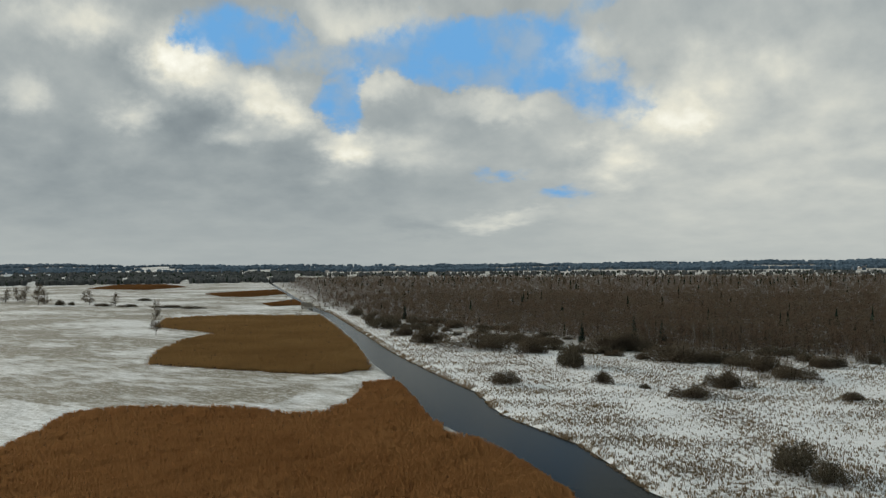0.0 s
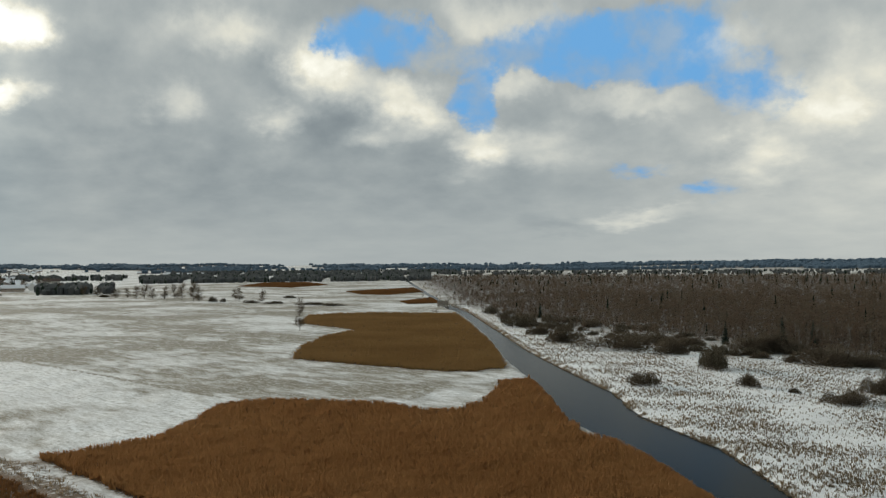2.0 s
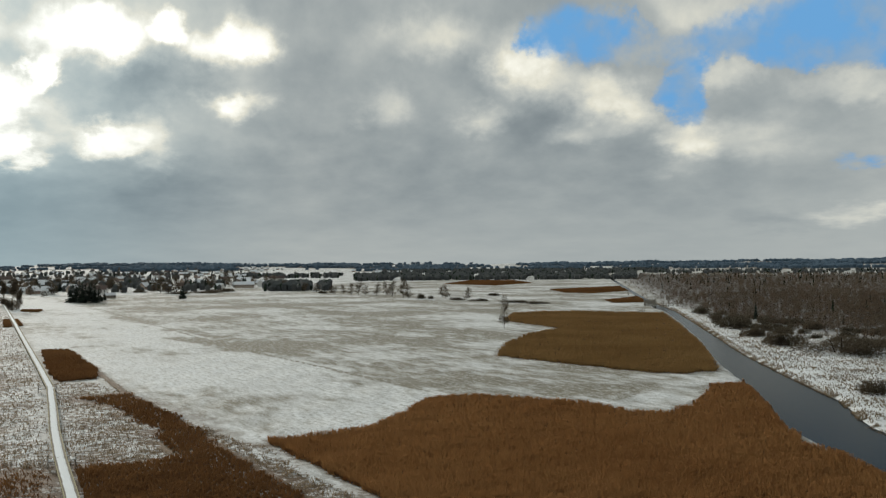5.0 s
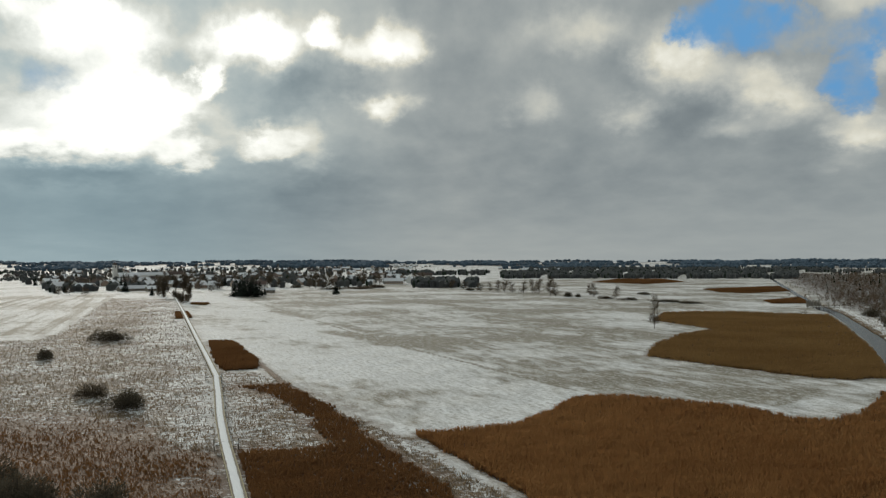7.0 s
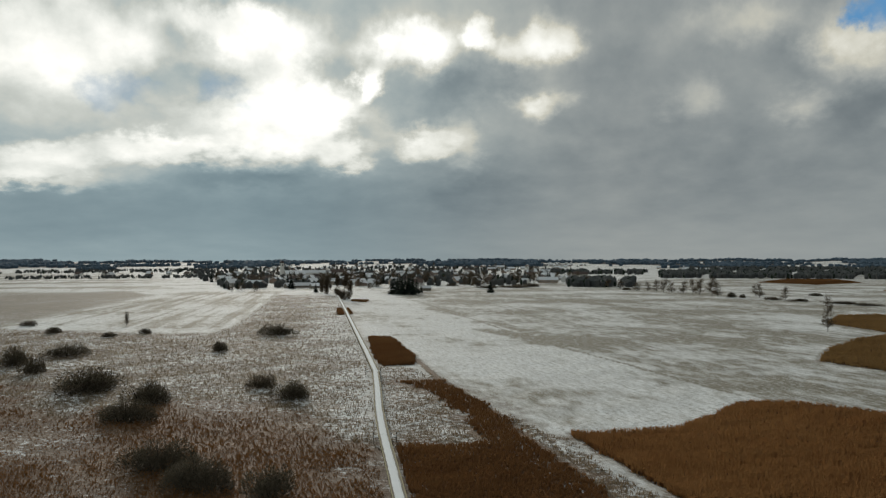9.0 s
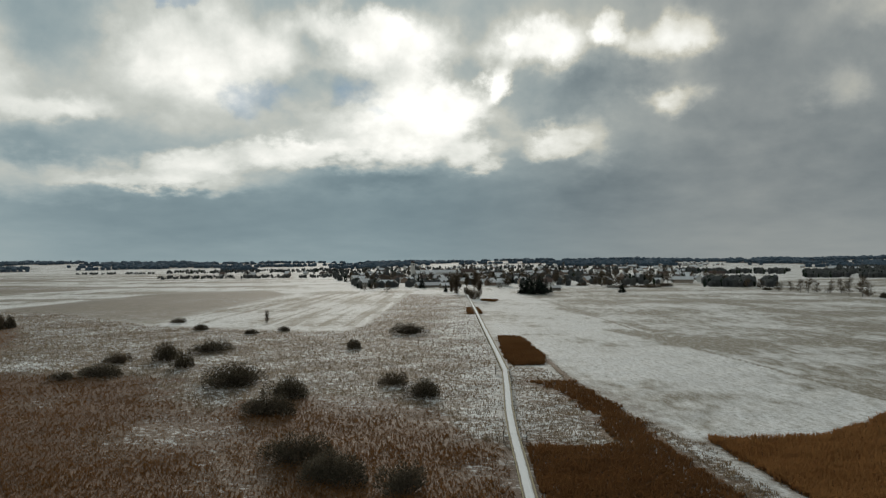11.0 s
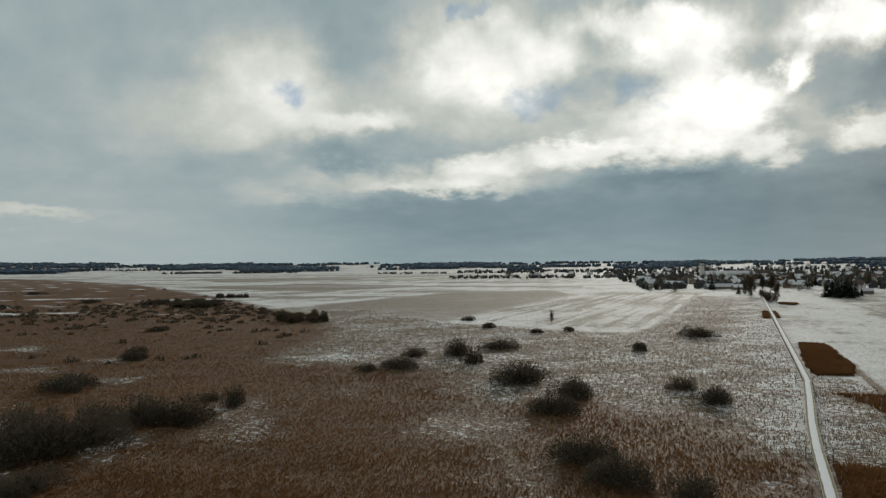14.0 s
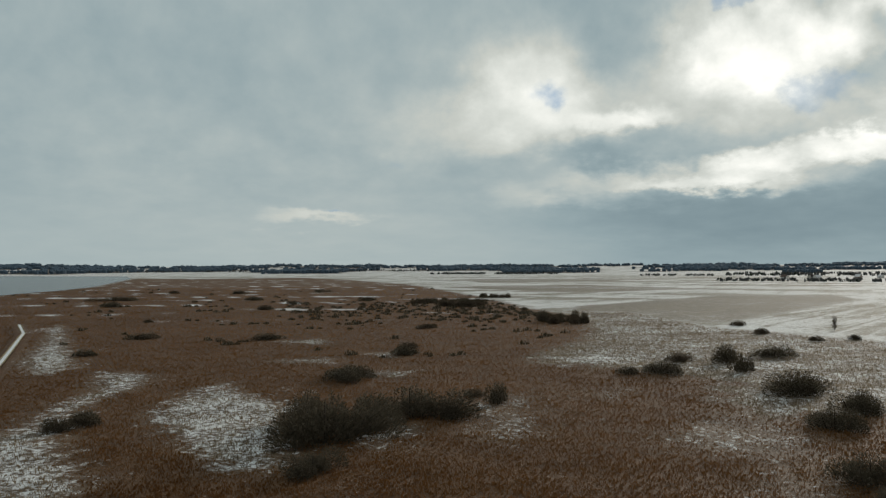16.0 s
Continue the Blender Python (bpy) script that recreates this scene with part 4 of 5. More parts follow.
SHRUBS = [(lambda s=s: shrub("bush", "leafless dark willow bush on snowy ground", 1.0, 1.0, s, MAT_SHRUB if s % 2 else MAT_TWIG), []) for s in range(1, 6)]
WILLOWS = [(lambda s=s: shrub("bush", "broad dense willow thicket", 1.0, 1.0, s, MAT_SHRUB if s % 3 else MAT_TWIG, 5200, 0.55), []) for s in range(11, 14)]
BIRCHES = [(lambda s=s: bare_tree("birch_tree", "bare slender birch at the edge of the moor wood", 1.0, 0.20, s, MAT_BARK if s != 24 else MAT_BIRCH, MAT_RED_TWIG if s % 2 else MAT_TWIG, 300, 0.2), []) for s in range(21, 29)]
ALDERS = [(lambda s=s: bare_tree("bare_tree", "bare broad-crowned field tree in snow", 1.0, 0.30, s, MAT_BARK, MAT_TWIG, 700, 0.16, 0.009), []) for s in range(41, 46)]
GARDEN = [(lambda s=s: bare_tree("bare_tree", "bare garden tree among village houses", 1.0, 0.34, s, MAT_BARK, MAT_TWIG, 430, 0.15, 0.015), []) for s in range(51, 55)]
LANDMARK = [(lambda s=s: bare_tree("bare_tree", "tall bare tree at the village end of the boardwalk", 1.0, 0.26, s, MAT_BARK, MAT_TWIG, 1900, 0.08, 0.009), []) for s in range(56, 59)]
POPLARS = [(lambda s=s: bare_tree("poplar_tree", "tall narrow bare poplar", 1.0, 0.13, s, MAT_BARK, MAT_TWIG, 420, 0.1, 0.014), []) for s in range(61, 63)]
FIRS = [(lambda s=s: spruce("spruce_tree", "dark green spruce", 1.0, 0.30, s), []) for s in range(81, 84)]

BUSHES_EAST = ((49.6, 120, 7.3, 5.2), (52.7, 115, 5, 3.7), (15.2, 210, 7, 4.2), (39.8, 212, 5.5, 3.7), (48.3, 203, 2.8, 1.4), (56.4, 189, 9.9, 3.7), (68.5, 204, 8.9,
    5.7), (88.4, 216, 14.3, 4.7), (87.9, 183, 4.6, 2.4), (37.6, 249, 7.4, 7.7), (-52.6, 498, 10.7, 5.3), (-28.7, 393, 13.6, 6.8), (-15.8, 358, 11, 5.7), (-4, 322, 13.7, 7.7),
    (12.2, 302, 22.6, 6.8), (28.6, 283, 9.5, 7.2), (35.9, 243, 7.2, 7.8), (54.1, 291, 12.6, 7.9), (64.4, 290, 11.9, 9.9), (72.7, 257, 21.4, 7.1), (87.1, 236, 13.4, 7), (27,
    325, 13, 5.2))
BUSHES_WEST = ((-195, 88.1, 16, 6.6), (-170, 89.5, 11.3, 5.4), (-153, 75.9, 9.6, 4.8), (-114, 61.4, 10, 5.2), (-101, 59.9, 9.7, 5), (-89.6, 64.5, 6.6, 4.1), (-259, 80.4,
    6.9, 3.6), (-257, 94.1, 9.1, 6.9), (-235, 90.6, 5.7, 5.7), (-232, 66.9, 10.6, 3.9), (-231, 58.5, 6.7, 2.2), (-168, 117, 6.3, 3.8), (-151, 113, 9.8, 4.5), (-282, 204,
    12.1, 5.6), (-247, 155, 5.8, 3.9), (-270, 114, 11.3, 4.7), (-409, 156, 6.4, 3.2), (-360, 147, 6.2, 3.4), (-326, 155, 4.8, 2.6), (-331, 172, 5, 2.7))
BUSHES_MARSH = ((-144, -15.8, 17.4, 9.9), (-162, -21, 13.1, 7.6), (-168, -1.7, 16.8, 7.2), (-153, -8.7, 9.2, 6.1), (-166, 7.1, 5.7, 4.6), (-123, -15.2, 9.1, 4.1), (-183,
    17.6, 5.1, 5.1), (-194, 12.8, 4.1, 2.1), (-222, -17.7, 12.5, 4.2), (-163, -62.6, 6.3, 3.3), (-285, -4.8, 7.6, 3), (-283, -3.9, 6.4, 3.8))
BUSHES_FAR = ((-624, -221, 16, 4.7), (-351, -113, 10.9, 3.1), (-345, -60.5, 10.4, 3.3), (-737, -260, 33.5, 4.5), (-579, -103, 11.1, 4), (-734, -143, 17.2, 4.1), (-717,
    -42.1, 13.3, 4.3), (-308, -3.5, 6.5, 2.8), (-402, 3.8, 9.5, 2.9), (-286, -111, 7.1, 2.7), (-157, -65.5, 5.2, 3.2), (-230, -18.5, 12.3, 4), (-453, -143, 4.7, 2.3), (-949,
    -108, 16.6, 4.5), (-924, -262, 13.4, 4), (-905, -187, 16.3, 4.4), (-664, -97.5, 9.9, 3.2))
BUSHES_HEDGE = ((-295, 651, 7.9, 5.1), (-284, 647, 4.6, 3.7), (-255, 633, 10.2, 2.7), (-230, 620, 11.5, 2.6), (-254, 725, 11.9, 3), (-449, 749, 11.2, 3.4), (-594, 712,
    23.4, 3.5), (-582, 738, 29.7, 3.6), (-592, 776, 22.3, 4.9), (-672, 733, 11.2, 5), (-197, 603, 16.3, 2.4), (-174, 593, 15.8, 2))
HEDGE_TREES = ((-423, 726, 7.6, 6.5), (-414, 731, 6.5, 6.5), (-400, 722, 6.4, 8), (-387, 712, 7.3, 8.9), (-380, 714, 6.3, 7.9), (-365, 707, 7.2, 8.8), (-357, 711, 6.2,
    8.8), (-341, 691, 7, 9.5), (-316, 662, 4.8, 11), (-307, 654, 4.7, 8.9), (-293, 694, 2.9, 6.8), (-273, 655, 3.2, 7.8), (-244, 631, 3.5, 7), (-501, 799, 7.3, 6.7), (-471,
    775, 8.1, 7), (-566, 860, 7.9, 7.9))
THICKETS = ((-439, 73.7, 25.4, 11), (-626, 34.4, 43.2, 10.7), (-672, 8.7, 26.5, 8), (-781, 71.5, 25.6, 7.2))

for group, label, rows in (("bushes of the eastern meadow", "rounded leafless willow bush in the snowy tussock meadow", BUSHES_EAST), ("bushes of the western meadow", "dark leafless willow bush between reed and thin snow", BUSHES_WEST),
                           ("bushes of the marsh", "dense dark willow thicket standing in brown reed", BUSHES_MARSH), ("bushes far out in the marsh", "low dark bush far out in the reed marsh", BUSHES_FAR),
                           ("bushes of the hedgerow", "low bush along the snowy field edge", BUSHES_HEDGE)):
    for i, (x, y, w, h) in enumerate(rows):
        plant(WILLOWS if w > 8 and math.hypot(x, y) < 370 else SHRUBS, i * 3 + len(rows), x, y, w * 1.12, h * 1.08, label, group)
for i, (x, y, w, h) in enumerate(HEDGE_TREES):
    plant(ALDERS, i, x, y, max(h * 1.5, w * 1.6), h * 1.45, "bare tree in the row along the field edge", "trees of the hedgerow")
for x, y, w, h in THICKETS:
    for i in range(14):
        plant(SHRUBS, i, x + turns.uniform(-0.5, 0.5) * w, y + turns.uniform(-0.5, 0.5) * w, w * 0.22, h * turns.uniform(0.4, 0.75), "dark bush of a dense thicket in the marsh", "bushes of the marsh thicket")
for i, (x, y, h) in enumerate(((-500, 423, 22), (-597, 485, 22), (-512, 439, 16), (-561, 467, 19), (-632, 508, 16))):
    plant(LANDMARK, i, x, y, h * 0.6, h, "tall bare tree at the village end of the boardwalk", "trees at the boardwalk's end")
for i, (x, y, h) in enumerate(((-749, 559, 16), (-987, 668, 11), (-770, 592, 12), (-637, 504, 9), (-501, 599, 13), (-552, 523, 15), (-558, 535, 18), (-536, 520, 17), (-541, 532, 18), (-529, 526, 17), (-544, 546, 14), (-597, 576, 18), (-589, 582, 18), (-604, 590, 17), (-779, 511, 9), (-771, 495, 7), (-699, 861, 18), (-560, 568, 7))):
    plant(FIRS, i, x, y, h * 1.25, h, "dark spruce at the village edge", "spruces at the village edge")
for i, (x, y, h) in enumerate(((-638, 727, 15), (-605, 702, 17), (-612, 721, 15), (-657, 739, 12), (-685, 872, 16), (-731, 484, 9), (-712, 460, 7), (-694, 475, 8), (-786, 693, 13), (-669, 602, 7))):
    plant(GARDEN, i, x, y, h * 1.3, h, "broad bare tree at the edge of the village field", "trees at the village edge")
plant(ALDERS, 1, -124, 366, 8, 15, "single thin bare tree beside the reed bed")
plant(POPLARS, 0, -378, 188, 7.5, 7.5, "single small poplar on the field bank")
for i, (x, y, h) in enumerate(((52, 319, 8.5), (66, 294, 12), (80, 311, 9.5), (-20.9, 461, 9))):
    plant(FIRS, i, x, y, h * 0.8, h, "dark young spruce at the edge of the moor wood", "spruces of the moor wood")


def forest_places(n, r0, r1, seed):
    x, y, r = polar_points(n, -38, 14, r0, r1, seed)
    inner = depth_in(x, y, FOREST) + wave(x, y, 45, 20) * 22 + wave(x, y, 14, 22) * 8
    k = np.random.RandomState(seed + 5).uniform(0, 1, n) < np.where(inner > 0, np.clip(0.18 + inner / np.where(y > 420, 10, 30), 0, 1), 0)
    return x[k], y[k], r[k]


def build_forest():
    x, y, r = forest_places(1900, 250, 500, 31)
    order = np.argsort(r)[:290]
    for i, k in enumerate(order):
        h = (3.6 + 5.0 * turns.random()) * min(1.0, 0.6 + float(depth_in(x[k:k + 1], y[k:k + 1], FOREST)[0]) / 60)
        plant(BIRCHES, i, float(x[k]), float(y[k]), h * 1.1, h, "", "birches of the moor wood")
    # the wood behind, too many to count
    x, y, r = forest_places(26000, 260, 1990, 32)
    rnd = random.Random(4)
    np_h = (8.3 + 1.6 * wave(x, y, 70, 21)) * (0.42 + 0.58 * np.clip(depth_in(x, y, FOREST) / 110, 0, 1))
    wood, red, dark, needles = Soup(), Soup(), Soup(), Soup()
    for i in range(len(x)):
        fx, fy, h = float(x[i]), float(y[i]), float(np_h[i]) * rnd.uniform(0.7, 1.15)
        d = float(r[i])
        fat = 0.03 + d * 0.00012
        if rnd.random() < 0.006 + 0.06 * (d > 1000):
            for j in range(9):
                w, z = rnd.uniform(0, 6.283), h * (0.15 + 0.09 * j) * 1.15
                reach = h * 0.2 * (1.05 - j / 9)
                needles.add([(fx, fy, z + h * 0.25), (fx + math.cos(w) * reach, fy + math.sin(w) * reach, z), (fx + math.cos(w + 2.2) * reach, fy + math.sin(w + 2.2) * reach, z)], [(0, 1, 2)])
            continue
        if d < 800:
            wood.tube((fx, fy, 0), (fx + rnd.uniform(-0.9, 0.9), fy, h * 0.7), 0.07, 0.03, 3)
        soup = red if rnd.random() < 0.5 else dark
        for j in range(26 if d < 770 else 15):
            w, z = rnd.uniform(0, 6.283), h * rnd.uniform(0.02 if d < 640 else 0.2, 0.85)
            reach = h * rnd.uniform(0.06, 0.34)
            a = (fx + math.cos(w) * reach * 0.4, fy + math.sin(w) * reach * 0.4, z)
            b = (math.cos(w) * reach, math.sin(w) * reach, h * rnd.uniform(-0.03, 0.13))
            soup.blade(a, b, fat * rnd.uniform(0.8, 2.2))
    for name, soup, mat, label in (("wood_trunks", wood, MAT_BARK, "thin dark trunks inside the moor wood"), ("wood_crowns", red, MAT_RED_TWIG, "reddish bare birch crowns of the moor wood"),
                                   ("wood_crowns", dark, MAT_TWIG, "dark brown bare crowns of the moor wood"), ("wood_conifers", needles, MAT_NEEDLE, "scattered dark conifers in the moor wood")):
        tagged(new(name, soup.mesh(name, mat)), label, "wood", kind="stuff")

    # ragged fringe of low willow along the wood's edge
    x, y, r = polar_points(6000, -32, 5, 230, 505, 44)
    d = depth_in(x, y, FOREST)
    k = (d > -20) & (d < 18) & (wave(x, y, 30, 45) > -0.15)
    for i, (fx, fy) in enumerate(list(zip(x[k], y[k]))[:110]):
        w = turns.uniform(3.5, 9.0)
        plant(SHRUBS, i, float(fx), float(fy), w, w * turns.uniform(0.38, 0.6), "low olive-brown willow at the edge of the wood", "bushes at the edge of the wood")


build_forest()


GRID_AZ, GRID_D = np.arange(-60, 140, 1.0), np.arange(600, 7650, 70.0)
GA, GD = np.meshgrid(np.radians(GRID_AZ), GRID_D, indexing="ij")
GZ = relief(-np.sin(GA) * GD, np.cos(GA) * GD)


def land_cache(az, d):
    return float(GZ[min(max(int(round(az + 60)), 0), len(GRID_AZ) - 1), min(max(int(round((d - 600) / 70)), 0), len(GRID_D) - 1)])


def far_crowns(soup, rnd, x, y, z, h, r):
    """One far crown: a blunt ragged dome on a narrower foot."""
    k = rnd.uniform(0, 1)
    turn = [(math.cos(k + i * 1.2566), math.sin(k + i * 1.2566)) for i in range(5)]
    ring = [(x + c * r * rnd.uniform(0.8, 1.2), y + s * r * rnd.uniform(0.8, 1.2), z + h * rnd.uniform(0.62, 0.84)) for c, s in turn]
    foot = [(x + c * r * 0.85, y + s * r * 0.85, z - 1) for c, s in turn]
    soup.add(ring + foot + [(x + rnd.uniform(-0.3, 0.3) * r, y, z + h)], [(i, (i + 1) % 5, 10) for i in range(5)] + [(5 + i, 5 + (i + 1) % 5, (i + 1) % 5, i) for i in range(5)])


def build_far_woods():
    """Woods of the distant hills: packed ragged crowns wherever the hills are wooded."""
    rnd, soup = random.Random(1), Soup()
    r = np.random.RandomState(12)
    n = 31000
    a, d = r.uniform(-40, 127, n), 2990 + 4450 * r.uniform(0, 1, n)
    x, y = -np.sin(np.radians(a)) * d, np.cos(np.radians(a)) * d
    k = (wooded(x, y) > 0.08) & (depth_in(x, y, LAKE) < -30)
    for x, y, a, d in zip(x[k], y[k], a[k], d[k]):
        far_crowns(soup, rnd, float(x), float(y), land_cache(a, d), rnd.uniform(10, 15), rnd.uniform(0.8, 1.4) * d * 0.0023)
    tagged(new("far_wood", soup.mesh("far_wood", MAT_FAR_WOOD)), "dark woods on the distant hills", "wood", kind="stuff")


def tree_belt(label, seed, *bands):
    """Belts of bare trees and conifers across the fields; each band: bearings, distances, height, count."""
    rnd = random.Random(seed)
    twigs, needles = Soup(), Soup()
    for az0, az1, d0, d1, tall, n in bands:
        for _ in range(n):
            az, d = rnd.uniform(az0, az1), rnd.uniform(d0, d1)
            if math.sin(az * 3.5 + seed) + math.sin(az * 1.4 + d * 0.004) < -1.3:
                continue
            x, y, z = -math.sin(radians(az)) * d, math.cos(radians(az)) * d, land_cache(az, d)
            h = tall * rnd.uniform(0.55, 1.15)
            fat = d * 0.00036
            fir = rnd.random() < 0.22
            far_crowns(needles if fir else twigs, rnd, x, y, z, h * 0.85, h * (0.2 if fir else 0.36))
            for j in range(13):
                w, f = rnd.uniform(0, 6.283), rnd.uniform(0.05, 0.95)
                reach = h * (0.30 * (1.02 - f) if fir else 0.34 * math.sin(f * 2.6 + 0.35)) * rnd.uniform(0.5, 1)
                c = (x + math.cos(w) * reach * 0.5, y + math.sin(w) * reach * 0.5, z + f * h * 0.85)
                (needles if fir else twigs).blade(c, (math.cos(w) * reach * 0.7, math.sin(w) * reach * 0.7, h * rnd.uniform(0.05, 0.16) * (0.4 if fir else 1)), fat * rnd.uniform(0.8, 1.8) * (1.6 if fir else 1))
    tagged(new("tree_belt", twigs.mesh("tree_belt", MAT_BELT)), label, "wood", kind="stuff")
    tagged(new("conifer_belt", needles.mesh("conifer_belt", MAT_NEEDLE)), "dark conifers among the far tree belts", "wood", kind="stuff")


build_far_woods()
tree_belt("bare tree belts between the snowy fields", 2, (10.0, 28.8, 1456, 2069, 10, 2600), (8.0, 26.9, 2222, 3218, 11, 1900), (29.5, 36.2, 1762, 2145, 11, 260), (30.4, 34.7, 965, 1195, 11, 330), (56.5, 70.6, 1548, 1778, 6, 330), (70.6, 75.2, 2299, 2452, 6, 90),
          (80.6, 89.2, 2682, 2912, 7, 380), (57.9, 69.9, 2299, 2912, 8, 450), (89.2, 122.7, 3525, 3832, 9, 420), (36.2, 60.5, 1762, 2912, 11, 480), (-37.9, 8.0, 1960, 2700, 9, 1700), (49.8, 57.9, 950, 1164, 9, 130), (37.5, 49.1, 981, 1379, 10, 180), (40.3, 59.2, 1226, 1762, 11, 220))

# ---- village ----


def house(name, label, long, deep, eaves, pitch, wall_mat, roof_mat, seed):
    """A gabled house with eaves, chimney, door and windows."""
    random.seed(seed)
    root = tagged(new(name), label, "house")
    hl, hd, rise = long / 2, deep / 2, deep / 2 * math.tan(radians(pitch))
    w = Soup()
    w.add([(-hl, -hd, -0.8), (hl, -hd, -0.8), (hl, hd, -0.8), (-hl, hd, -0.8), (-hl, -hd, eaves), (hl, -hd, eaves), (hl, hd, eaves), (-hl, hd, eaves), (-hl, 0, eaves + rise), (hl, 0, eaves + rise)],
          [(0, 1, 5, 4), (2, 3, 7, 6), (1, 2, 6, 9, 5), (3, 0, 4, 8, 7)])
    part("wall", w.mesh("wall", wall_mat), root)
    o, t = 0.6, 0.35
    ez, ridge = eaves - o * math.tan(radians(pitch)), eaves + rise
    s = Soup()
    for g in (-1, 1):
        y = g * (hd + o)
        s.add([(-hl - o, y, ez), (hl + o, y, ez), (hl + o, 0, ridge), (-hl - o, 0, ridge), (-hl - o, y, ez + t), (hl + o, y, ez + t), (hl + o, 0, ridge + t), (-hl - o, 0, ridge + t)],
              [(0, 1, 2, 3), (4, 7, 6, 5), (0, 4, 5, 1), (1, 5, 6, 2), (3, 7, 4, 0)])
    roof = part("roof", s.mesh("roof", roof_mat), root)
    c = Soup()
    cx = random.uniform(-0.3, 0.3) * long
    c.box(cx - 0.4, 0.4, ridge - 1.2, cx + 0.4, 1.2, ridge + 1.1)
    part("chimney", c.mesh("chimney", MAT_BRICK), roof)
    pane = Soup()
    pane.box(-0.55, -0.06, -0.7, 0.55, 0.06, 0.7)
    pane = pane.mesh("window", MAT_PANE)
    n = max(2, int(long / 3))
    for g in (-1, 1):
        for i in range(n):
            ob = part("window", pane, root)
            ob.location = (-hl + (i + 0.5) * long / n, g * (hd + 0.02), eaves * 0.62)
    d = Soup()
    d.box(-0.5, -hd - 0.08, -0.1, 0.5, -hd + 0.05, 2.0)
    part("door", d.mesh("door", MAT_TIMBER), root)
    return root


HOUSES = [(lambda: house("house", "white rendered village house with a snow-covered roof", 12, 9, 5.0, 42, MAT_PLASTER, MAT_TILE, 1), []),
          (lambda: house("house", "low village house with a snow-covered roof", 10, 8, 3.4, 38, MAT_PLASTER, MAT_TILE, 2), []),
          (lambda: house("house", "brown-walled house with a snowy roof", 11, 9, 4.2, 45, MAT_BRICK, MAT_TILE, 3), []),
          (lambda: house("house", "house with a partly bare dark roof", 13, 9, 4.6, 40, MAT_PLASTER, MAT_DARK_ROOF, 4), []),
          (lambda: house("house", "long farm building with a snowy roof", 24, 12, 4.5, 30, MAT_BRICK, MAT_TILE, 5), [])]


def settle(az0, az1, d0, d1, n, group, seed, gap=16.0):
    """Houses of one village, kept apart from one another."""
    rnd = random.Random(seed)
    taken = []
    tries = 0
    while len(taken) < n and tries < n * 30:
        tries += 1
        az, d = rnd.uniform(az0, az1), d0 * (d1 / d0) ** rnd.random()
        x, y = -math.sin(radians(az)) * d, math.cos(radians(az)) * d
        if any((x - a) ** 2 + (y - b) ** 2 < gap * gap for a, b in taken) or math.hypot(x + 892, y - 659) < 48:
            continue
        taken.append((x, y))
        maker, made = HOUSES[rnd.choice((0, 1, 2, 3, 3, 4))]
        m = Matrix.Translation((x, y, land(x, y))) @ Matrix.Rotation(rnd.choice((0.3, 1.87)) + rnd.uniform(-0.3, 0.3), 4, "Z")
        if made:
            ob = copy_thing(made[0], m)
        else:
            made.append(maker())
            ob = made[0]
            ob.matrix_basis = m
        tagged(ob, group=group)
    return taken


spots = settle(44.4, 57.9, 981, 1762, 80, "houses of the village", 1) + settle(33.4, 45.7, 1103, 1992, 50, "houses of the village", 2) + settle(34.8, 56.5, 1992, 3525, 85, "houses of the village", 3, 20)
settle(33.4, 40.3, 3218, 4138, 25, "houses on the far slope", 4, 20)
settle(89.9, 115.7, 4138, 5058, 28, "houses across the lake", 5, 24)
settle(-30.4, -23.0, 3372, 3832, 10, "houses beyond the wood", 6, 24)
settle(24.2, 29.5, 2299, 3218, 12, "farms beyond the fields", 7, 30)
settle(59.2, 67.2, 1732, 1992, 7, "farms beyond the western fields", 8, 30)
rnd = random.Random(9)
for i in range(290):
    hx, hy = rnd.choice(spots[:130] if i < 200 else spots)
    a, d = rnd.uniform(0, 6.283), rnd.uniform(10, 22)
    h = rnd.uniform(8, 16)
    if rnd.random() < 0.42:
        plant(FIRS, i, hx + math.cos(a) * d, hy + math.sin(a) * d, h * 1.0, h, "dark spruce in a village garden", "village conifers")
    else:
        plant(GARDEN, i, hx + math.cos(a) * d, hy + math.sin(a) * d, h * 1.1, h, "bare garden tree among village houses", "village trees")


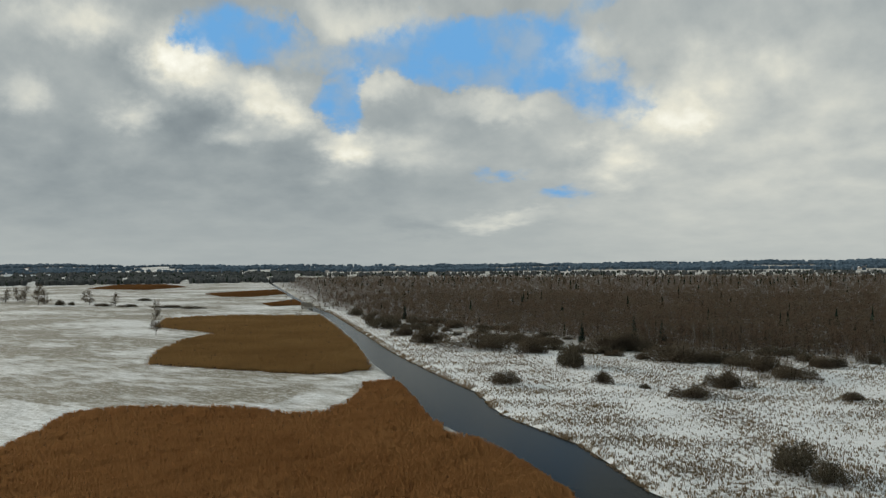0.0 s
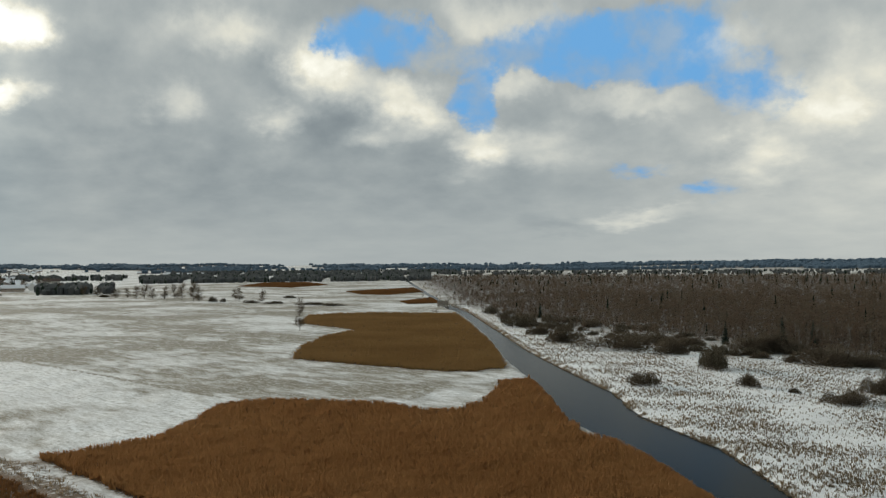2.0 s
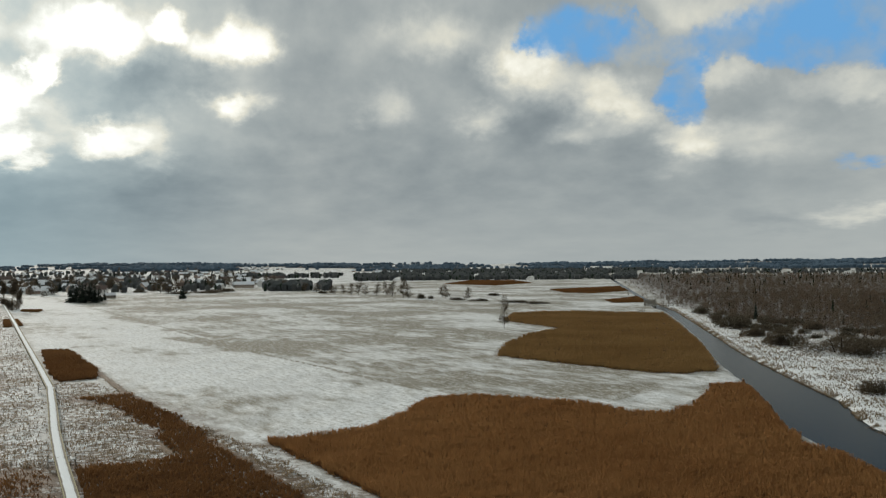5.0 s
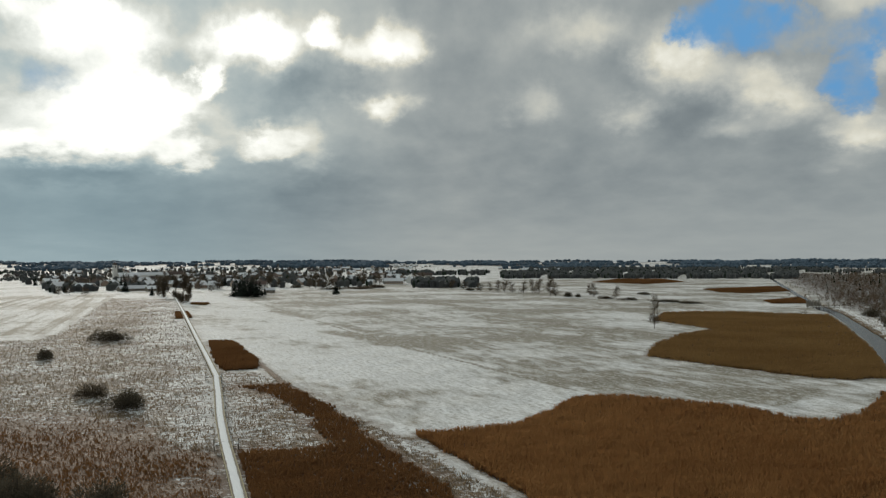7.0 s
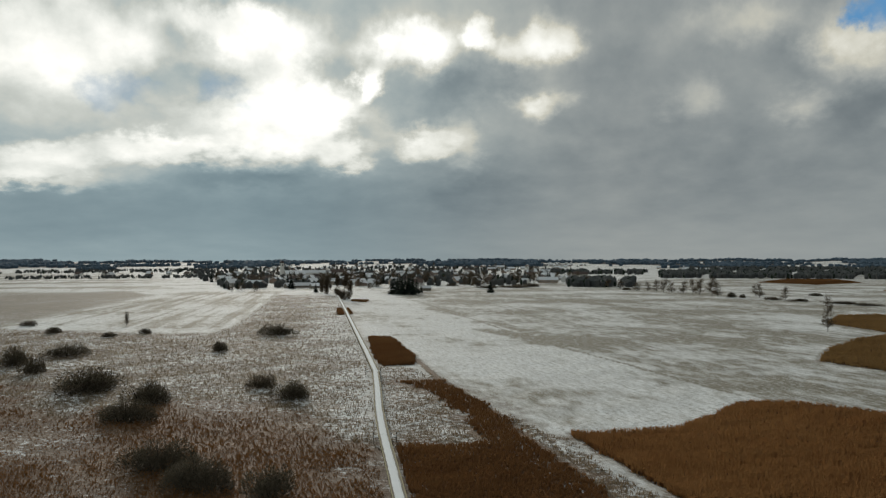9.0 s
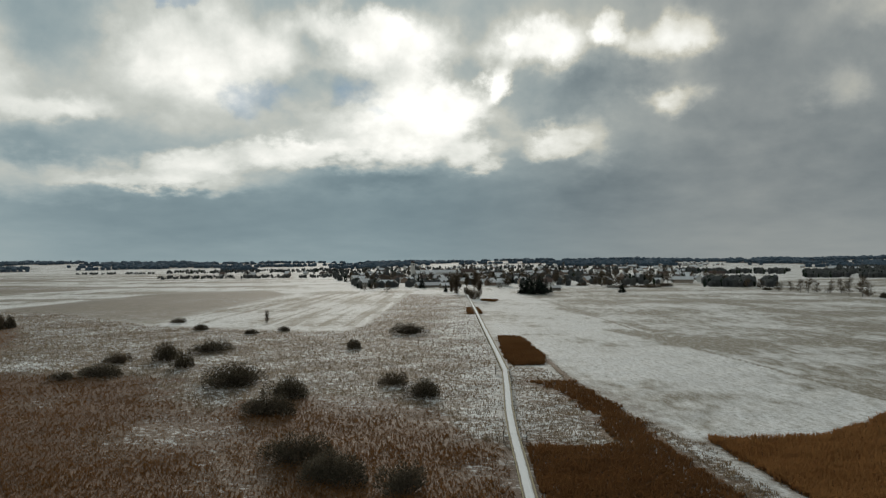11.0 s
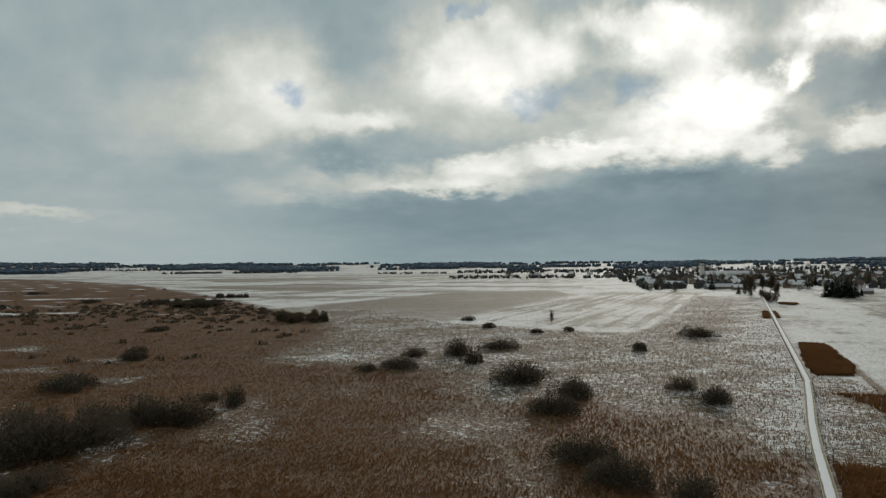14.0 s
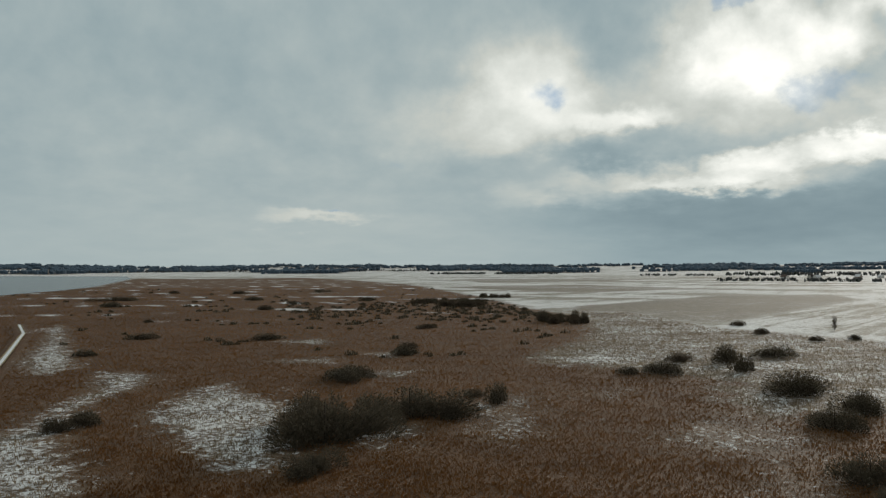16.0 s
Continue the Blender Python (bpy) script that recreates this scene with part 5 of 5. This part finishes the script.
def gabled(root, long, deep, eaves, ridge, x, y, wall_mat, roof_mat, names=("wall", "roof")):
    """A plain gabled block as two parts, with overhanging eaves."""
    hl, hd = long / 2, deep / 2
    s = Soup()
    s.add([(x - hl, y - hd, -1), (x + hl, y - hd, -1), (x + hl, y + hd, -1), (x - hl, y + hd, -1), (x - hl, y - hd, eaves), (x + hl, y - hd, eaves), (x + hl, y + hd, eaves), (x - hl, y + hd, eaves), (x - hl, y, ridge), (x + hl, y, ridge)],
          [(0, 1, 5, 4), (2, 3, 7, 6), (1, 2, 6, 9, 5), (3, 0, 4, 8, 7)])
    part(names[0], s.mesh(names[0], wall_mat), root)
    s = Soup()
    for g in (-1, 1):
        e = y + g * (hd + 0.7)
        low = eaves - 0.7 * (ridge - eaves) / hd
        s.add([(x - hl - 0.6, e, low), (x + hl + 0.6, e, low), (x + hl + 0.6, y, ridge), (x - hl - 0.6, y, ridge), (x - hl - 0.6, e, low + 0.4), (x + hl + 0.6, e, low + 0.4), (x + hl + 0.6, y, ridge + 0.4), (x - hl - 0.6, y, ridge + 0.4)],
              [(0, 1, 2, 3), (4, 7, 6, 5), (0, 4, 5, 1), (1, 5, 6, 2), (3, 7, 4, 0)])
    part(names[1], s.mesh(names[1], roof_mat), root)


def build_church(x, y):
    z = land(x, y)
    root = tagged(new("church"), "white church with a slim square tower and snowy nave roof", "church")
    root.matrix_basis = Matrix.Translation((x, y, z)) @ Matrix.Rotation(radians(76), 4, "Z") @ Matrix.Diagonal((1, 1, 0.82, 1))
    s = Soup()
    s.box(-2.8, -2.8, -1, 2.8, 2.8, 32)
    tower = part("tower", s.mesh("tower", MAT_PLASTER), root)
    s = Soup()
    s.box(-3.1, -3.1, 32, 3.1, 3.1, 32.6)
    s.box(-2.5, -2.5, 32.6, 2.5, 2.5, 35)
    part("belfry", s.mesh("belfry", MAT_DARK_ROOF), tower)
    s = Soup()
    s.add([(-2.9, -2.9, 35), (2.9, -2.9, 35), (2.9, 2.9, 35), (-2.9, 2.9, 35), (0, 0, 36.6)], [(0, 1, 4), (1, 2, 4), (2, 3, 4), (3, 0, 4), (3, 2, 1, 0)])
    part("cap", s.mesh("cap", MAT_DARK_ROOF), tower)
    for i in range(4):
        s = Soup()
        s.box(-0.8, -2.86, 26.5, 0.8, -2.7, 30)
        ob = part("sound_opening", s.mesh("sound_opening", MAT_PANE), tower)
        ob.rotation_euler = (0, 0, i * math.pi / 2)
    gabled(root, 34, 15, 10, 16.5, 20.2, -4, MAT_PLASTER, MAT_TILE, ("nave_wall", "nave_roof"))
    for i in range(5):
        s = Soup()
        s.box(-1.0, -0.1, 3, 1.0, 0.1, 8)
        ob = part("nave_window", s.mesh("nave_window", MAT_PANE), root)
        ob.location = (8 + i * 6, 3.52, 0)
    abbey = tagged(new("abbey"), "long pale three-storey abbey building beside the church", "abbey")
    abbey.matrix_basis = Matrix.Translation((x + 6, y + 60, z)) @ Matrix.Rotation(radians(76), 4, "Z")
    gabled(abbey, 64, 14, 9.6, 13.5, 0, 0, MAT_PLASTER, MAT_TILE)
    gabled(abbey, 26, 13, 10, 14.5, 44.4, -4, MAT_PLASTER, MAT_DARK_ROOF, ("wing_wall", "wing_roof"))
    for row in range(3):
        for i in range(14):
            s = Soup()
            s.box(-0.6, -0.06, -0.9, 0.6, 0.06, 0.9)
            ob = part("window", s.mesh("window", MAT_PANE), abbey)
            ob.location = (-29 + i * 4.4, 7.03, 1.8 + row * 3.0)


build_church(-1171, 855)


def shed(x, y, turn, label, long=9, deep=6, tall=3.0):
    ob = house("shed", label, long, deep, tall, 32, MAT_TIMBER, MAT_TILE, 3)
    tagged(ob, category="shed")
    ob.matrix_basis = Matrix.Translation((x, y, land(x, y))) @ Matrix.Rotation(turn, 4, "Z")


shed(-588, 603, 1.2, "small timber hay shed with a snowy roof")
shed(-762, 578, 1.36, "long low dark barn with a snowy roof at the village edge", 30, 9, 3.0)
shed(-734, 583, 1.3, "low timber shed behind the snowy field", 16, 8, 3.0)

# ---- boardwalk ----


def build_boardwalk():
    root = tagged(new("boardwalk"), "long narrow wooden boardwalk under packed snow, running through the reeds", "boardwalk")
    half, top = 0.85, 1.0
    post = Soup()
    post.box(-0.08, -0.08, -1.6, 0.08, 0.08, 0.0)
    post = post.mesh("post", MAT_TIMBER)
    joist = Soup()
    joist.box(-0.07, -half, -0.2, 0.07, half, 0.0)
    joist = joist.mesh("cross_beam", MAT_TIMBER)
    pts = [Vector((x, y, 0)) for x, y in WALK]
    for a, b in zip(pts, pts[1:]):
        d = (b - a)
        n, long = d.normalized(), d.length
        turn = math.atan2(n.y, n.x)
        spot_m = Matrix.Translation((a.x, a.y, top)) @ Matrix.Rotation(turn, 4, "Z")
        s = Soup()
        s.box(-0.1, -half, -0.06, long + 0.1, half, 0.0)
        deck = part("deck", s.mesh("deck", MAT_TIMBER), root)
        deck.matrix_basis = spot_m
        s = Soup()
        steps = max(2, int(long / 1.5))
        v = []
        for i in range(steps + 1):
            for k, yy in enumerate((-0.56, -0.3, 0.1, 0.35, 0.56)):
                v.append((long * i / steps, yy + turns.uniform(-0.04, 0.04), 0.012 + (0.05 + turns.uniform(-0.02, 0.02)) * (k not in (0, 4))))
        s.add(v, [(i * 5 + k, (i + 1) * 5 + k, (i + 1) * 5 + k + 1, i * 5 + k + 1) for i in range(steps) for k in range(4)])
        part("snow_cover", s.mesh("snow_cover", MAT_SNOW), deck, "packed white snow on the planks")
        for g in (-1, 1):
            s = Soup()
            s.box(0, g * half - 0.06, 0.004, long, g * half + 0.06, 0.16)
            part("kerb_rail", s.mesh("kerb_rail", MAT_RAIL), deck)
        for i in range(int(min(long, 120) / 4) if max(abs(a.x), abs(a.y)) < 330 else 0):
            for g in (-1, 1):
                ob = part("post", post, deck)
                ob.location = (i * 4 + 1, g * (half - 0.15), -0.06)
            ob = part("cross_beam", joist, deck)
            ob.location = (i * 4 + 1, 0, -0.064)
    for x, y in ((-165.7, 150.0), (-102.9, 95.8)):
        s = Soup()
        for g in (-1, 1):
            s.box(-1.2, g * 1.05 - 0.0 if g > 0 else -2.0, -0.06, 1.2, 2.0 if g > 0 else -1.05, 0.0)
        bay = part("passing_bay", s.mesh("passing_bay", MAT_TIMBER), root)
        bay.matrix_basis = Matrix.Translation((x, y, top)) @ Matrix.Rotation(2.43, 4, "Z")
        for g in (-1, 1):
            s = Soup()
            s.box(-1.1, g * 1.9 - 0.08, 0.75, 1.1, g * 1.9 + 0.08, 0.9)
            for px in (-1.0, 1.0):
                s.box(px - 0.07, g * 1.9 - 0.07, -1.5, px + 0.07, g * 1.9 + 0.07, 0.75)
            s.box(-1.0, g * 1.55 - 0.2, 0.38, 1.0, g * 1.55 + 0.2, 0.46)
            part("railing", s.mesh("railing", MAT_TIMBER), bay)
            s = Soup()
            s.box(-1.15, g * 1.55 - 0.4, 0.004, 1.15, g * 1.55 + 0.35, 0.1)
            part("snow_cover", s.mesh("snow_cover", MAT_SNOW), bay)


build_boardwalk()


def build_bridge():
    """Low timber footbridge over the canal, with a braced sluice frame beside it."""
    root = tagged(new("footbridge"), "low timber footbridge with snow on its deck over the canal", "bridge")
    root.matrix_basis = Matrix.Translation((-85.6, 570, 0)) @ Matrix.Rotation(0.1, 4, "Z")
    s = Soup()
    s.box(-9, -1.1, 0.7, 9, 1.1, 0.95)
    part("deck", s.mesh("deck", MAT_TIMBER), root)
    s = Soup()
    s.box(-9, -0.95, 0.954, 9, 0.95, 1.04)
    part("snow_cover", s.mesh("snow_cover", MAT_SNOW), root, "thin snow on the planks")
    for g in (-1, 1):
        s = Soup()
        s.box(-9, g * 1.05 - 0.05, 1.85, 9, g * 1.05 + 0.05, 1.98)
        rail = part("railing", s.mesh("railing", MAT_TIMBER), root)
        for i in range(7):
            s = Soup()
            s.box(-9 + i * 3 - 0.07, g * 1.05 - 0.07, -1.5, -8.86 + i * 3, g * 1.05 + 0.07, 1.85)
            part("post", s.mesh("post", MAT_TIMBER), rail)
    gate = tagged(new("sluice_frame"), "weathered braced timber sluice with plank wall and snowy top", "sluice")
    gate.matrix_basis = Matrix.Translation((-93.7, 582, 0)) @ Matrix.Rotation(0.15, 4, "Z")
    for i in range(5):
        s = Soup()
        s.box(-3.6 + i * 1.8 - 0.2, -0.2, -1.5, -3.2 + i * 1.8, 0.2, 4.2)
        post = part("upright", s.mesh("upright", MAT_TIMBER), gate)
        s = Soup()
        s.tube((-3.4 + i * 1.8, -0.1, 3.6), (-3.0 + i * 1.8, -2.6, -0.3), 0.2, 0.2, 4)
        part("brace", s.mesh("brace", MAT_TIMBER), post)
    for i in range(9):
        s = Soup()
        s.box(-3.5, 0.22, 0.3 + i * 0.38, 3.9, 0.32 + 0.02 * (i % 3), 0.64 + i * 0.38)
        part("plank", s.mesh("plank", MAT_TIMBER), gate)
    s = Soup()
    s.box(-3.9, -0.3, 4.204, 4.2, 0.45, 4.5)
    beam = part("top_beam", s.mesh("top_beam", MAT_TIMBER), gate)
    s = Soup()
    s.box(-3.8, -0.25, 4.504, 4.1, 0.4, 4.62)
    part("snow_cover", s.mesh("snow_cover", MAT_SNOW), beam)


build_bridge()
